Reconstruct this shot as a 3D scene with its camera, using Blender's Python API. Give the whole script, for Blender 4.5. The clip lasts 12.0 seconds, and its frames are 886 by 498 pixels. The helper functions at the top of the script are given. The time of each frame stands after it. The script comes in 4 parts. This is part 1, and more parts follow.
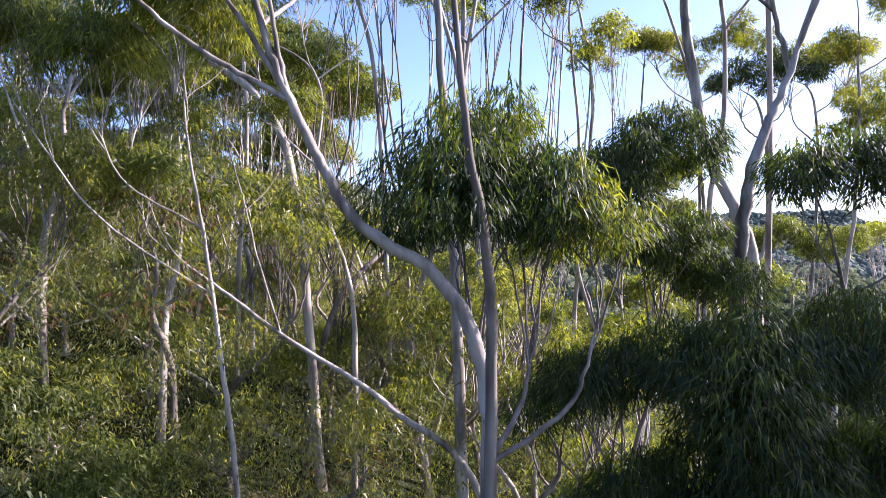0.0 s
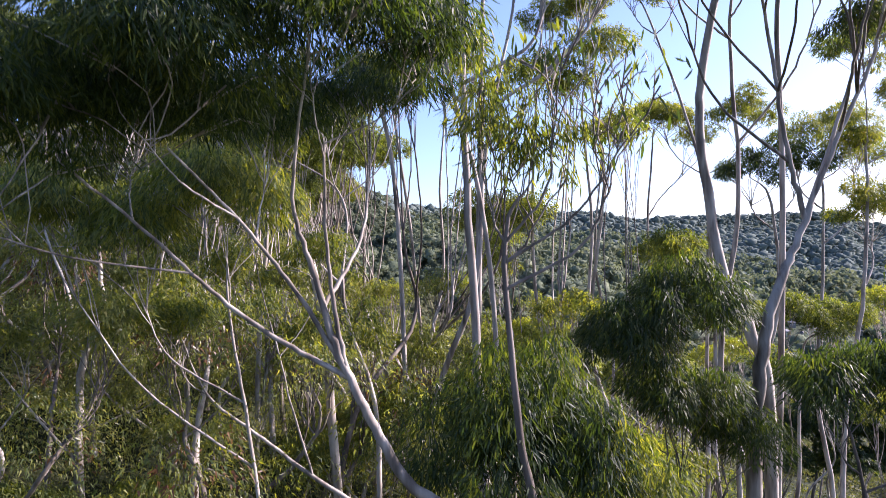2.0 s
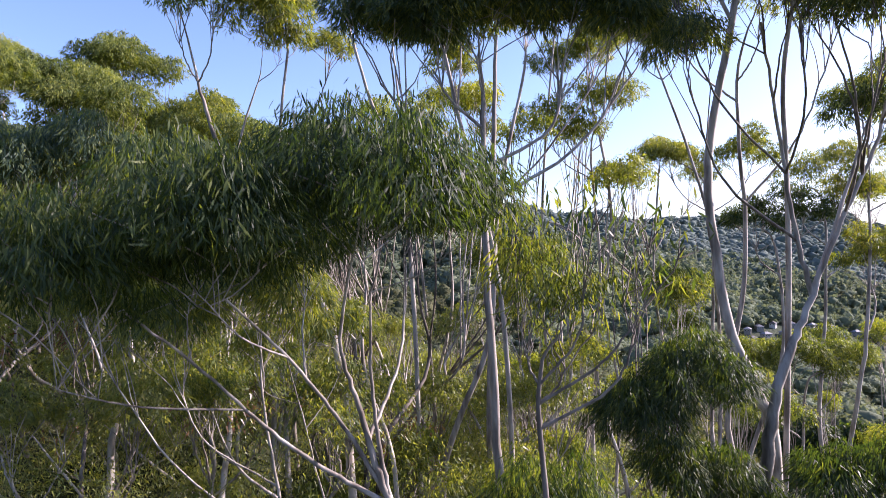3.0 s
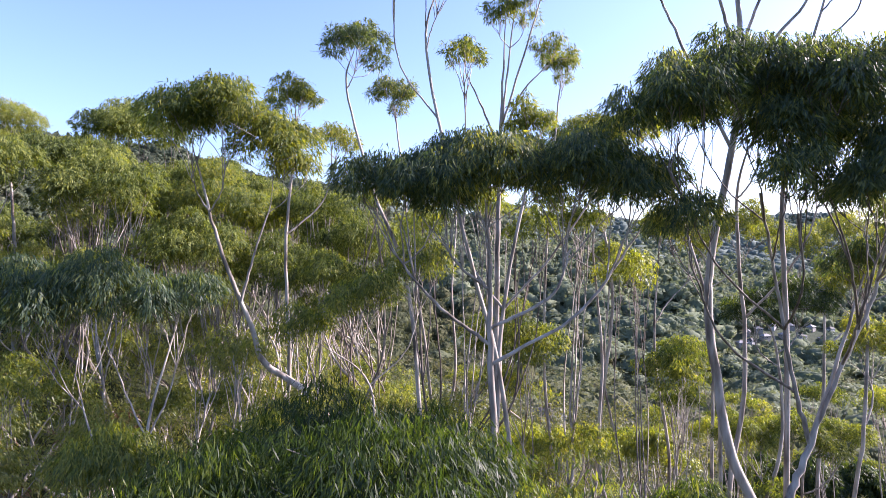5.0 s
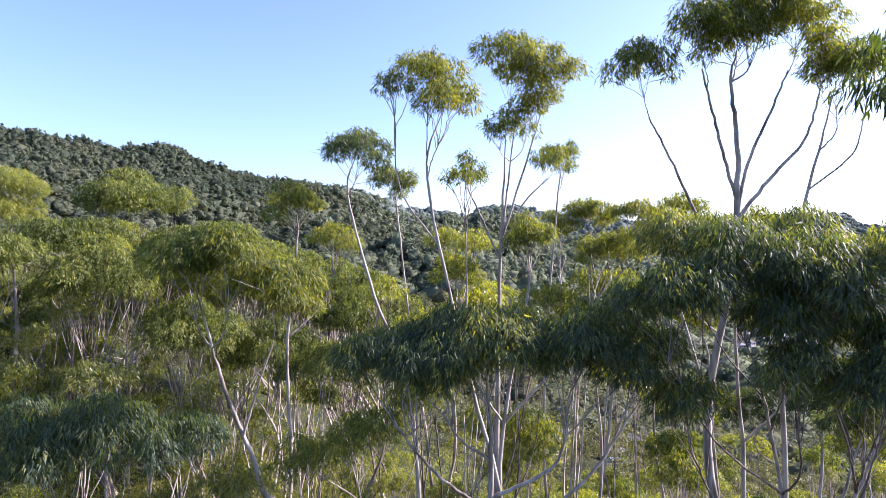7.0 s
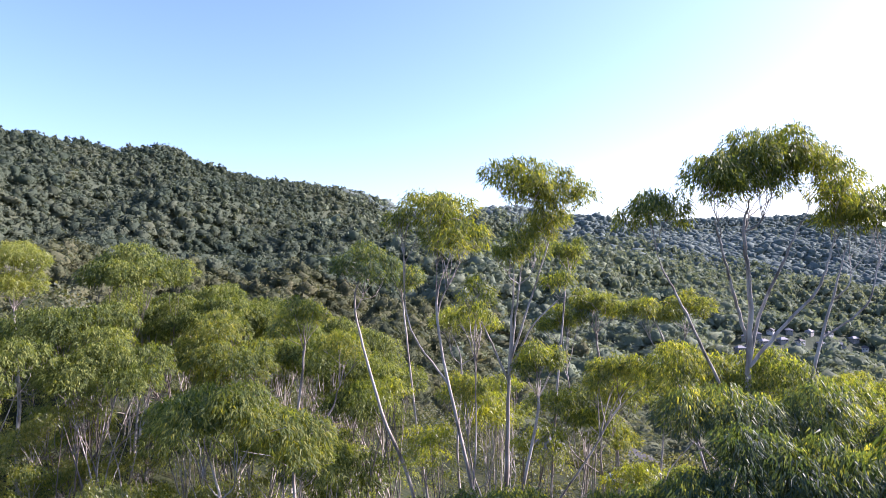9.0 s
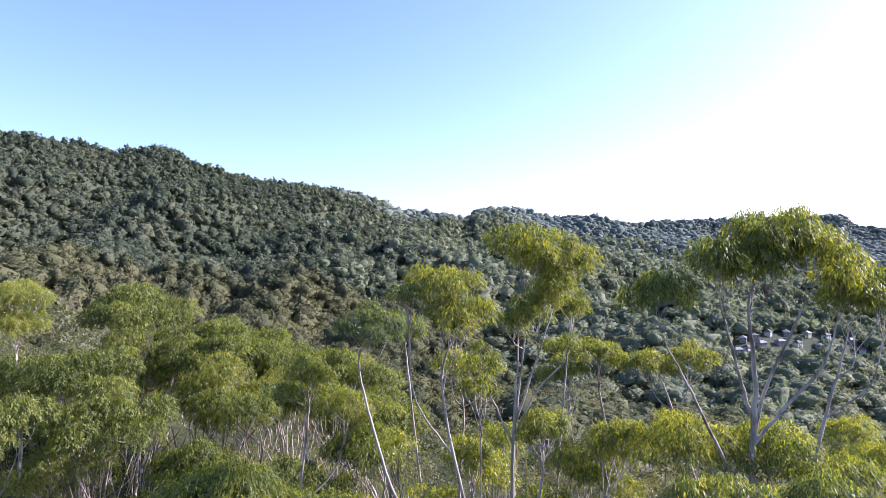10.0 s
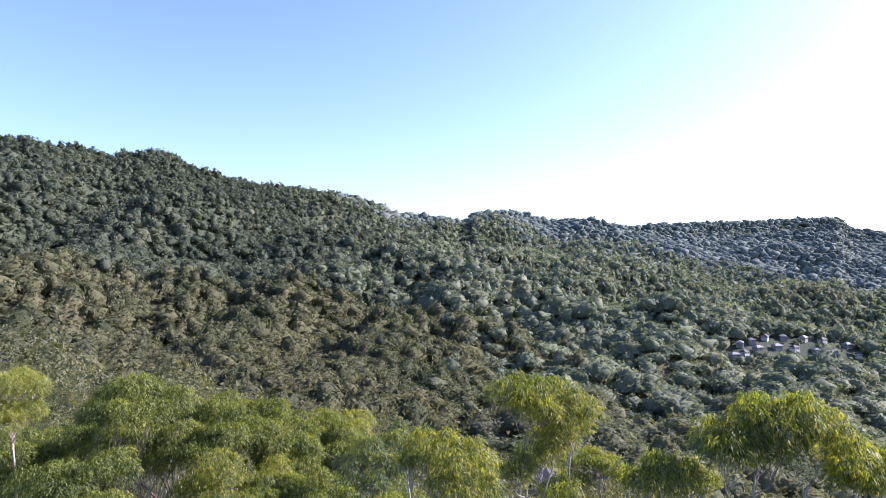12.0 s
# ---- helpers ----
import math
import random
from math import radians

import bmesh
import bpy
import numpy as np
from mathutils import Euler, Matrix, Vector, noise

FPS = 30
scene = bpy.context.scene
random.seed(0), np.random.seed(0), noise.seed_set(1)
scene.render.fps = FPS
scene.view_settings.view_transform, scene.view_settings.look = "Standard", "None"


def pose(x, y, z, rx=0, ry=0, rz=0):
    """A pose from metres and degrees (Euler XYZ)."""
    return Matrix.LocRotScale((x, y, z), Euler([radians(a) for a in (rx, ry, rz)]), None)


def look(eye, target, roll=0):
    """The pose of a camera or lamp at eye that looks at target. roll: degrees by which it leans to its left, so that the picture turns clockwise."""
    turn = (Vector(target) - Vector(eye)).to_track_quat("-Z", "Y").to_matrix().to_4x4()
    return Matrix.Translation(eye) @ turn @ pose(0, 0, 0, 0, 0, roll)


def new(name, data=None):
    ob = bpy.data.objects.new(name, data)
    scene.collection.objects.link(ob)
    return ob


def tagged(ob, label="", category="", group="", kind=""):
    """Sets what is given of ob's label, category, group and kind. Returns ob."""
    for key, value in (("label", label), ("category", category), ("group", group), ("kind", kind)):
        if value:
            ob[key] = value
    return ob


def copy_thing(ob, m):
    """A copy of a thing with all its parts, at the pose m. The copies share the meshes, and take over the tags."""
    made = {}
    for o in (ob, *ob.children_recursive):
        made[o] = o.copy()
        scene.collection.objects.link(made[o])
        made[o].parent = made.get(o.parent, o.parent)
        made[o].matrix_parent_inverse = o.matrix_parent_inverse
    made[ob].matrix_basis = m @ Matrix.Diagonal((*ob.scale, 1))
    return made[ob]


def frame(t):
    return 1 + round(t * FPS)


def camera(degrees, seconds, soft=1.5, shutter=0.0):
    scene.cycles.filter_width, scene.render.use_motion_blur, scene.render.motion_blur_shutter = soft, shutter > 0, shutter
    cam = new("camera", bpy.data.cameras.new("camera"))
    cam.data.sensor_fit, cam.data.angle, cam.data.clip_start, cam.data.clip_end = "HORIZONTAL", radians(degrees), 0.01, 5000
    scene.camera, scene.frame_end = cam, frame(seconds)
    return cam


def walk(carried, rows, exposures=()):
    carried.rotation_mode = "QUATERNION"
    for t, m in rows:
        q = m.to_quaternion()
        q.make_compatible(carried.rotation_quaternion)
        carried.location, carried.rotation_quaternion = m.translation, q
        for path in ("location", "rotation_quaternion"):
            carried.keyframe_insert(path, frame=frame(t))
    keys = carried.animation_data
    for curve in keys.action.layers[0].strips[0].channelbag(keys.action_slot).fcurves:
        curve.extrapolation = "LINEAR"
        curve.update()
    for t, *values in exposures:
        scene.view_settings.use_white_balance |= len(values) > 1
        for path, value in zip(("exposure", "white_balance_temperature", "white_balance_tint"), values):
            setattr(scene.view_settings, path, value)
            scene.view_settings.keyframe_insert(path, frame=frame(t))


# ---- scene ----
# ---- camera: a drone that climbs past a hillside of slender gum trees ----
cam = camera(72.0, 12.0, soft=0.5, shutter=0.25)
# seconds, x, y, z, yaw, pitch
ROWS = [
    (0.0, -0.46, -0.02, 1.39, 0.33, -0.08), (0.5, -0.51, -0.08, 1.88, 0.33, -0.06), (1.0, -0.59, -0.13, 2.37, 0.33, -0.05),
    (1.5, -0.69, -0.18, 2.85, 0.33, -0.05), (2.0, -0.83, -0.29, 3.36, 0.32, -0.04), (2.5, -0.99, -0.47, 3.90, 0.31, -0.03),
    (3.0, -1.12, -0.61, 4.43, 0.30, -0.03), (3.5, -1.19, -0.73, 4.96, 0.29, -0.04), (4.0, -1.23, -0.79, 5.52, 0.28, -0.04),
    (4.5, -1.24, -0.82, 6.08, 0.26, -0.03), (5.0, -1.24, -0.84, 6.65, 0.24, -0.03), (5.5, -1.25, -0.87, 7.22, 0.22, -0.02),
    (6.0, -1.26, -0.90, 7.82, 0.20, -0.02), (6.5, -1.27, -0.92, 8.43, 0.19, -0.02), (7.0, -1.27, -0.92, 9.07, 0.18, -0.02),
    (7.5, -1.30, -0.91, 9.72, 0.16, -0.02), (8.0, -1.35, -0.88, 10.38, 0.14, -0.02), (8.5, -1.41, -0.85, 11.04, 0.12, -0.01),
    (9.0, -1.47, -0.83, 11.71, 0.10, -0.01), (9.5, -1.55, -0.83, 12.39, 0.00, 0.00), (10.0, -1.61, -0.86, 13.10, -0.08, 0.02),
    (10.5, -1.65, -0.88, 13.82, -0.15, 0.04), (11.0, -1.67, -0.86, 14.58, -0.23, 0.08), (11.5, -1.69, -0.82, 15.38, -0.30, 0.14),
    (12.0, -1.71, -0.78, 16.22, -0.34, 0.20),
]
walk(cam, [(t, pose(x, y, z, 90 + pitch, 0, yaw)) for t, x, y, z, yaw, pitch in ROWS], exposures=[(t, stops, kelvin, 30) for t, stops, kelvin in ((0.0, 1.43, 5950), (1.0, 1.31, 5950), (2.2, 1.17, 6050), (2.8, 1.15, 6100), (3.5, 1.24, 6150), (5.0, 1.45, 6080), (6.2, 1.43, 6040), (7.2, 1.37, 6000), (9.0, 1.34, 5900), (12.0, 1.28, 5850))])

# ---- light ----
SUN_ELEV, SUN_SIDE = radians(29), radians(75)  # side: to the right of the way ahead (+y)
world = bpy.data.worlds.new("sky")
scene.world = world
world.use_nodes = True
wn = world.node_tree.nodes
sky = wn.new("ShaderNodeTexSky")
sky.sky_type, sky.sun_disc = "NISHITA", False
sky.sun_elevation, sky.sun_rotation = SUN_ELEV, SUN_SIDE
sky.air_density, sky.dust_density, sky.ozone_density = 0.9, 1.2, 3.4
world.node_tree.links.new(sky.outputs[0], wn["Background"].inputs[0])
wn["Background"].inputs[1].default_value = 0.132
sun_data = bpy.data.lights.new("sun", "SUN")
sun_data.energy, sun_data.angle, sun_data.color = 5.0, radians(0.53), (1.0, 0.91, 0.80)
sun = new("sun", sun_data)
to_sun = Vector((math.sin(SUN_SIDE) * math.cos(SUN_ELEV), math.cos(SUN_SIDE) * math.cos(SUN_ELEV), math.sin(SUN_ELEV)))
sun.matrix_world = look(to_sun * 60, (0, 0, 0))


# ---- materials ----
def nodes_of(name):
    m = bpy.data.materials.new(name)
    m.use_nodes = True
    n = m.node_tree.nodes
    return m, n, m.node_tree.links, n["Principled BSDF"], n["Material Output"]


def ramp(n, links, fac, stops):
    r = n.new("ShaderNodeValToRGB")
    while len(r.color_ramp.elements) < len(stops):
        r.color_ramp.elements.new(0.5)
    for e, (at, col) in zip(r.color_ramp.elements, stops):
        e.position, e.color = at, (*col, 1)
    links.new(fac, r.inputs[0])
    return r.outputs[0]


def leaf_material(name, stops, glow, rough=0.38, shine=0.5, thin=0.4, patch=0.6, grain=0.72):
    """Leaves: each of its own green, with slow drifts of tone, and light passing through."""
    m, n, links, bsdf, out = nodes_of(name)
    geo = n.new("ShaderNodeNewGeometry")
    info = n.new("ShaderNodeObjectInfo")
    tex = n.new("ShaderNodeTexNoise")
    tex.inputs["Scale"].default_value, tex.inputs["Detail"].default_value = patch, 3
    links.new(geo.outputs["Position"], tex.inputs["Vector"])
    mix = n.new("ShaderNodeMath")
    mix.operation = "MULTIPLY_ADD"
    links.new(geo.outputs["Random Per Island"], mix.inputs[0])
    mix.inputs[1].default_value = grain
    sub = n.new("ShaderNodeMath")
    sub.operation = "MULTIPLY_ADD"
    links.new(tex.outputs["Fac"], sub.inputs[0])
    sub.inputs[1].default_value, sub.inputs[2].default_value = 0.9 + 0.9 * (0.55 - grain), -0.22 + 0.05 * (0.55 - grain)
    links.new(sub.outputs[0], mix.inputs[2])
    tone = n.new("ShaderNodeMath")
    tone.operation = "MULTIPLY_ADD"
    links.new(info.outputs["Random"], tone.inputs[0])
    tone.inputs[1].default_value = 0.16
    links.new(mix.outputs[0], tone.inputs[2])
    col = ramp(n, links, tone.outputs[0], stops)
    links.new(col, bsdf.inputs["Base Color"])
    bsdf.inputs["Roughness"].default_value = rough
    bsdf.inputs["Specular IOR Level"].default_value = shine
    trans = n.new("ShaderNodeBsdfTranslucent")
    tint = n.new("ShaderNodeMix")
    tint.data_type, tint.blend_type = "RGBA", "MULTIPLY"
    tint.inputs["Factor"].default_value = 1.0
    links.new(col, tint.inputs["A"])
    tint.inputs["B"].default_value = (*glow, 1)
    links.new(tint.outputs["Result"], trans.inputs["Color"])
    both = n.new("ShaderNodeMixShader")
    both.inputs[0].default_value = thin
    links.new(bsdf.outputs[0], both.inputs[1])
    links.new(trans.outputs[0], both.inputs[2])
    links.new(both.outputs[0], out.inputs["Surface"])
    return m


def bark_material(name, stops, scale=6.0):
    """Smooth gum bark: pale, in long upright streaks, with grey stains."""
    m, n, links, bsdf, out = nodes_of(name)
    geo = n.new("ShaderNodeNewGeometry")
    sq = n.new("ShaderNodeVectorMath")
    sq.operation = "MULTIPLY"
    sq.inputs[1].default_value = (scale, scale, scale * 0.16)
    links.new(geo.outputs["Position"], sq.inputs[0])
    a = n.new("ShaderNodeTexNoise")
    a.inputs["Scale"].default_value, a.inputs["Detail"].default_value = 1.0, 5
    links.new(sq.outputs[0], a.inputs["Vector"])
    b = n.new("ShaderNodeTexNoise")
    b.inputs["Scale"].default_value, b.inputs["Detail"].default_value = 1.1, 2
    links.new(geo.outputs["Position"], b.inputs["Vector"])
    add = n.new("ShaderNodeMath")
    add.operation = "MULTIPLY_ADD"
    links.new(a.outputs["Fac"], add.inputs[0])
    add.inputs[1].default_value = 0.6
    half = n.new("ShaderNodeMath")
    half.operation = "MULTIPLY"
    half.inputs[1].default_value = 0.4
    links.new(b.outputs["Fac"], half.inputs[0])
    links.new(half.outputs[0], add.inputs[2])
    links.new(ramp(n, links, add.outputs[0], stops), bsdf.inputs["Base Color"])
    bsdf.inputs["Roughness"].default_value = 0.75
    bump = n.new("ShaderNodeBump")
    bump.inputs["Strength"].default_value, bump.inputs["Distance"].default_value = 0.4, 0.01
    links.new(a.outputs["Fac"], bump.inputs["Height"])
    links.new(bump.outputs[0], bsdf.inputs["Normal"])
    return m


def canopy_material(name, stops, patch, speck, relief):
    """Forest canopy across the valley: each crown of its own tone, drifts over the slope, leafy speckle and relief."""
    m, n, links, bsdf, out = nodes_of(name)
    geo = n.new("ShaderNodeNewGeometry")
    wide = n.new("ShaderNodeTexNoise")
    wide.inputs["Scale"].default_value, wide.inputs["Detail"].default_value = patch, 3
    links.new(geo.outputs["Position"], wide.inputs["Vector"])
    grain = n.new("ShaderNodeTexNoise")
    grain.inputs["Scale"].default_value, grain.inputs["Detail"].default_value, grain.inputs["Roughness"].default_value = speck, 5, 0.7
    links.new(geo.outputs["Position"], grain.inputs["Vector"])
    last = None
    for source, share, base in ((geo.outputs["Random Per Island"], 0.34, -0.42), (wide.outputs["Fac"], 0.75, 0.0), (grain.outputs["Fac"], 0.75, 0.0)):
        add = n.new("ShaderNodeMath")
        add.operation = "MULTIPLY_ADD"
        links.new(source, add.inputs[0])
        add.inputs[1].default_value, add.inputs[2].default_value = share, base
        if last is not None:
            links.new(last, add.inputs[2])
        last = add.outputs[0]
    col = ramp(n, links, last, stops)
    links.new(col, bsdf.inputs["Base Color"])
    bsdf.inputs["Roughness"].default_value, bsdf.inputs["Specular IOR Level"].default_value = 0.8, 0.05
    trans = n.new("ShaderNodeBsdfTranslucent")
    tint = n.new("ShaderNodeMix")
    tint.data_type, tint.blend_type = "RGBA", "MULTIPLY"
    tint.inputs["Factor"].default_value = 1.0
    links.new(col, tint.inputs["A"])
    tint.inputs["B"].default_value = (1.7, 1.65, 1.0, 1)
    links.new(tint.outputs["Result"], trans.inputs["Color"])
    both = n.new("ShaderNodeMixShader")
    both.inputs[0].default_value = 0.25
    links.new(bsdf.outputs[0], both.inputs[1])
    links.new(trans.outputs[0], both.inputs[2])
    links.new(both.outputs[0], out.inputs["Surface"])
    bump = n.new("ShaderNodeBump")
    bump.inputs["Strength"].default_value, bump.inputs["Distance"].default_value = 1.0, relief
    links.new(grain.outputs["Fac"], bump.inputs["Height"])
    links.new(bump.outputs[0], bsdf.inputs["Normal"])
    return m


def soil_material(name, stops, scale):
    m, n, links, bsdf, out = nodes_of(name)
    geo = n.new("ShaderNodeNewGeometry")
    a = n.new("ShaderNodeTexNoise")
    a.inputs["Scale"].default_value, a.inputs["Detail"].default_value = scale, 8
    links.new(geo.outputs["Position"], a.inputs["Vector"])
    links.new(ramp(n, links, a.outputs["Fac"], stops), bsdf.inputs["Base Color"])
    bsdf.inputs["Roughness"].default_value = 0.95
    bsdf.inputs["Specular IOR Level"].default_value = 0.08
    bump = n.new("ShaderNodeBump")
    bump.inputs["Strength"].default_value, bump.inputs["Distance"].default_value = 0.8, 0.2
    links.new(a.outputs["Fac"], bump.inputs["Height"])
    links.new(bump.outputs[0], bsdf.inputs["Normal"])
    return m


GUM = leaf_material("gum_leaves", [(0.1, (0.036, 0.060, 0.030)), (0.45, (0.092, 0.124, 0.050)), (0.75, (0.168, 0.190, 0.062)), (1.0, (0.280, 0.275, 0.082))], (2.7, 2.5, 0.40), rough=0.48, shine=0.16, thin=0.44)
GOLD = leaf_material("sunlit_gum_leaves", [(0.1, (0.066, 0.090, 0.028)), (0.45, (0.141, 0.168, 0.044)), (0.75, (0.216, 0.231, 0.054)), (1.0, (0.282, 0.282, 0.069))], (2.5, 2.4, 0.35), thin=0.46)
# darker than GUM: the shade on these trees is put into the leaf colour
SHADED_GUM = leaf_material("shaded_gum_leaves", [(0.1, (0.014, 0.028, 0.016)), (0.5, (0.032, 0.053, 0.025)), (0.8, (0.056, 0.080, 0.030)), (1.0, (0.12, 0.14, 0.040))], (2.7, 2.7, 0.45), rough=0.46, shine=0.25, thin=0.40)
CANOPY_GUM = leaf_material("blue_green_gum_leaves", [(0.1, (0.025, 0.048, 0.039)), (0.5, (0.057, 0.090, 0.059)), (0.8, (0.106, 0.138, 0.069)), (1.0, (0.276, 0.287, 0.083))], (2.9, 2.6, 0.5), rough=0.46, shine=0.25, thin=0.40)
OLIVE_GUM = leaf_material("olive_gum_leaves", [(0.1, (0.024, 0.036, 0.014)), (0.45, (0.073, 0.100, 0.034)), (0.75, (0.154, 0.182, 0.056)), (1.0, (0.254, 0.266, 0.082))], (2.5, 2.4, 0.45), rough=0.5, shine=0.14, thin=0.36)
SHRUB = leaf_material("shrub_leaves", [(0.1, (0.046, 0.064, 0.030)), (0.45, (0.104, 0.128, 0.050)), (0.75, (0.160, 0.178, 0.066)), (1.0, (0.230, 0.218, 0.100))], (2.9, 2.7, 0.7), thin=0.52)
DRY = leaf_material("dry_leaves", [(0.1, (0.09, 0.045, 0.022)), (0.6, (0.17, 0.085, 0.040)), (1.0, (0.24, 0.15, 0.07))], (1.4, 1.2, 0.8))
VALLEY = leaf_material("valley_leaves", [(0.15, (0.042, 0.056, 0.031)), (0.5, (0.082, 0.098, 0.048)), (0.8, (0.125, 0.130, 0.065)), (1.0, (0.170, 0.165, 0.084))], (2.2, 2.0, 0.7), rough=0.55, shine=0.4, thin=0.38, patch=0.08)


WOODS = canopy_material("lower_slope_canopy", [(0.15, (0.044, 0.057, 0.031)), (0.4, (0.092, 0.104, 0.057)), (0.65, (0.138, 0.140, 0.076)), (0.95, (0.184, 0.166, 0.100))], 0.02, 0.7, 1.2)
HILL = canopy_material("escarpment_canopy", [(0.15, (0.038, 0.056, 0.040)), (0.4, (0.069, 0.090, 0.062)), (0.65, (0.100, 0.117, 0.077)), (0.95, (0.138, 0.143, 0.090))], 0.014, 0.5, 1.2)
# lighter than the left slopes: haze over the valley is put into the colour
HAZY_WOODS = canopy_material("hazy_valley_canopy", [(0.15, (0.092, 0.120, 0.080)), (0.4, (0.142, 0.172, 0.114)), (0.65, (0.180, 0.204, 0.134)), (0.95, (0.215, 0.222, 0.150))], 0.014, 0.5, 0.5)
# lower slope canopy with some valley haze put into the colour
HAZY_FLOOR = canopy_material("hazy_valley_floor_canopy", [(0.15, (0.062, 0.080, 0.048)), (0.4, (0.108, 0.126, 0.074)), (0.65, (0.150, 0.160, 0.094)), (0.95, (0.195, 0.186, 0.118))], 0.02, 0.6, 0.9)
# distance haze is put into this base colour: paler and bluer than the slopes
HAZY_FAR_WOODS = canopy_material("hazy_plateau_canopy", [(0.15, (0.108, 0.140, 0.130)), (0.45, (0.134, 0.168, 0.154)), (0.7, (0.154, 0.188, 0.168)), (0.95, (0.178, 0.202, 0.176))], 0.008, 0.3, 0.25)
BARK = bark_material("pale_bark", [(0.33, (0.085, 0.066, 0.052)), (0.43, (0.22, 0.185, 0.155)), (0.53, (0.40, 0.355, 0.31)), (0.68, (0.54, 0.495, 0.44))], 9.0)
BROWN_BARK = bark_material("grey_brown_bark", [(0.33, (0.050, 0.038, 0.030)), (0.45, (0.12, 0.095, 0.078)), (0.56, (0.22, 0.185, 0.155)), (0.7, (0.33, 0.29, 0.25))], 9.0)
SOIL = soil_material("leaf_litter", [(0.3, (0.018, 0.024, 0.012)), (0.55, (0.036, 0.042, 0.020)), (0.75, (0.065, 0.058, 0.032))], 0.8)


# ---- mesh helpers ----
def mesh_of(name, verts, faces, material, smooth=False):
    """A mesh from an array of corners and arrays of faces, each array with one number of corners a face."""
    me = bpy.data.meshes.new(name)
    faces = [np.asarray(f, np.int32) for f in faces if len(f)]
    total = sum(f.size for f in faces)
    count = sum(len(f) for f in faces)
    me.vertices.add(len(verts))
    me.vertices.foreach_set("co", np.asarray(verts, np.float32).ravel())
    me.loops.add(total)
    me.loops.foreach_set("vertex_index", np.concatenate([f.ravel() for f in faces]))
    me.polygons.add(count)
    sizes = np.concatenate([np.full(len(f), f.shape[1], np.int32) for f in faces])
    me.polygons.foreach_set("loop_start", np.concatenate([[0], np.cumsum(sizes)[:-1]]).astype(np.int32))
    me.update(calc_edges=True)
    if smooth:
        me.polygons.foreach_set("use_smooth", np.ones(count, bool))
    me.materials.append(material)
    return me


def child(name, me, parent, label="", kind=""):
    ob = new(name, me)
    ob.parent = parent
    ob.matrix_parent_inverse = Matrix.Translation(-parent.location)
    return tagged(ob, label, "", "", kind)


class Tubes:
    """Tapered round stems gathered into one mesh."""

    def __init__(self):
        self.v, self.f, self.n = [], [], 0

    def add(self, path, radii, sides=6):
        path = np.asarray(path, float)
        k = len(path)
        radii = np.interp(np.linspace(0, 1, k), np.linspace(0, 1, len(radii)), radii)
        way = np.gradient(path, axis=0)
        way /= np.linalg.norm(way, axis=1)[:, None] + 1e-9
        ref = np.where(np.abs(way[:, 2:3]) > 0.9, [[1.0, 0, 0]], [[0, 0, 1.0]])
        ref = ref[:1].repeat(k, 0)
        a = np.cross(way, ref)
        a /= np.linalg.norm(a, axis=1)[:, None] + 1e-9
        b = np.cross(way, a)
        ang = np.linspace(0, 2 * np.pi, sides, endpoint=False)
        ring = path[:, None] + radii[:, None, None] * (np.cos(ang)[None, :, None] * a[:, None] + np.sin(ang)[None, :, None] * b[:, None])
        i = np.arange(k - 1)[:, None] * sides
        j = np.arange(sides)[None]
        q = np.stack([i + j, i + (j + 1) % sides, i + sides + (j + 1) % sides, i + sides + j], -1).reshape(-1, 4)
        self.v.append(ring.reshape(-1, 3))
        self.f.append(q + self.n)
        self.n += k * sides

    def mesh(self, name, material):
        return mesh_of(name, np.concatenate(self.v), [np.concatenate(self.f)], material, True)


def curve(points, steps, wobble=0.0, rng=None):
    """A smooth path through the points."""
    p = np.asarray(points, float)
    t = np.linspace(0, len(p) - 1, steps)
    ext = np.vstack([2 * p[0] - p[1], p, 2 * p[-1] - p[-2]])
    i = np.clip(t.astype(int), 0, len(p) - 2)
    u = (t - i)[:, None]
    p0, p1, p2, p3 = ext[i], ext[i + 1], ext[i + 2], ext[i + 3]
    out = 0.5 * (2 * p1 + (p2 - p0) * u + (2 * p0 - 5 * p1 + 4 * p2 - p3) * u**2 + (3 * p1 - p0 - 3 * p2 + p3) * u**3)
    if wobble and rng is not None:
        w = rng.normal(0, wobble, (steps, 3))
        w[0] = w[-1] = 0
        out += w * [1, 1, 0.3]
    return out


def unit(v):
    return v / (np.linalg.norm(v, axis=-1, keepdims=True) + 1e-9)


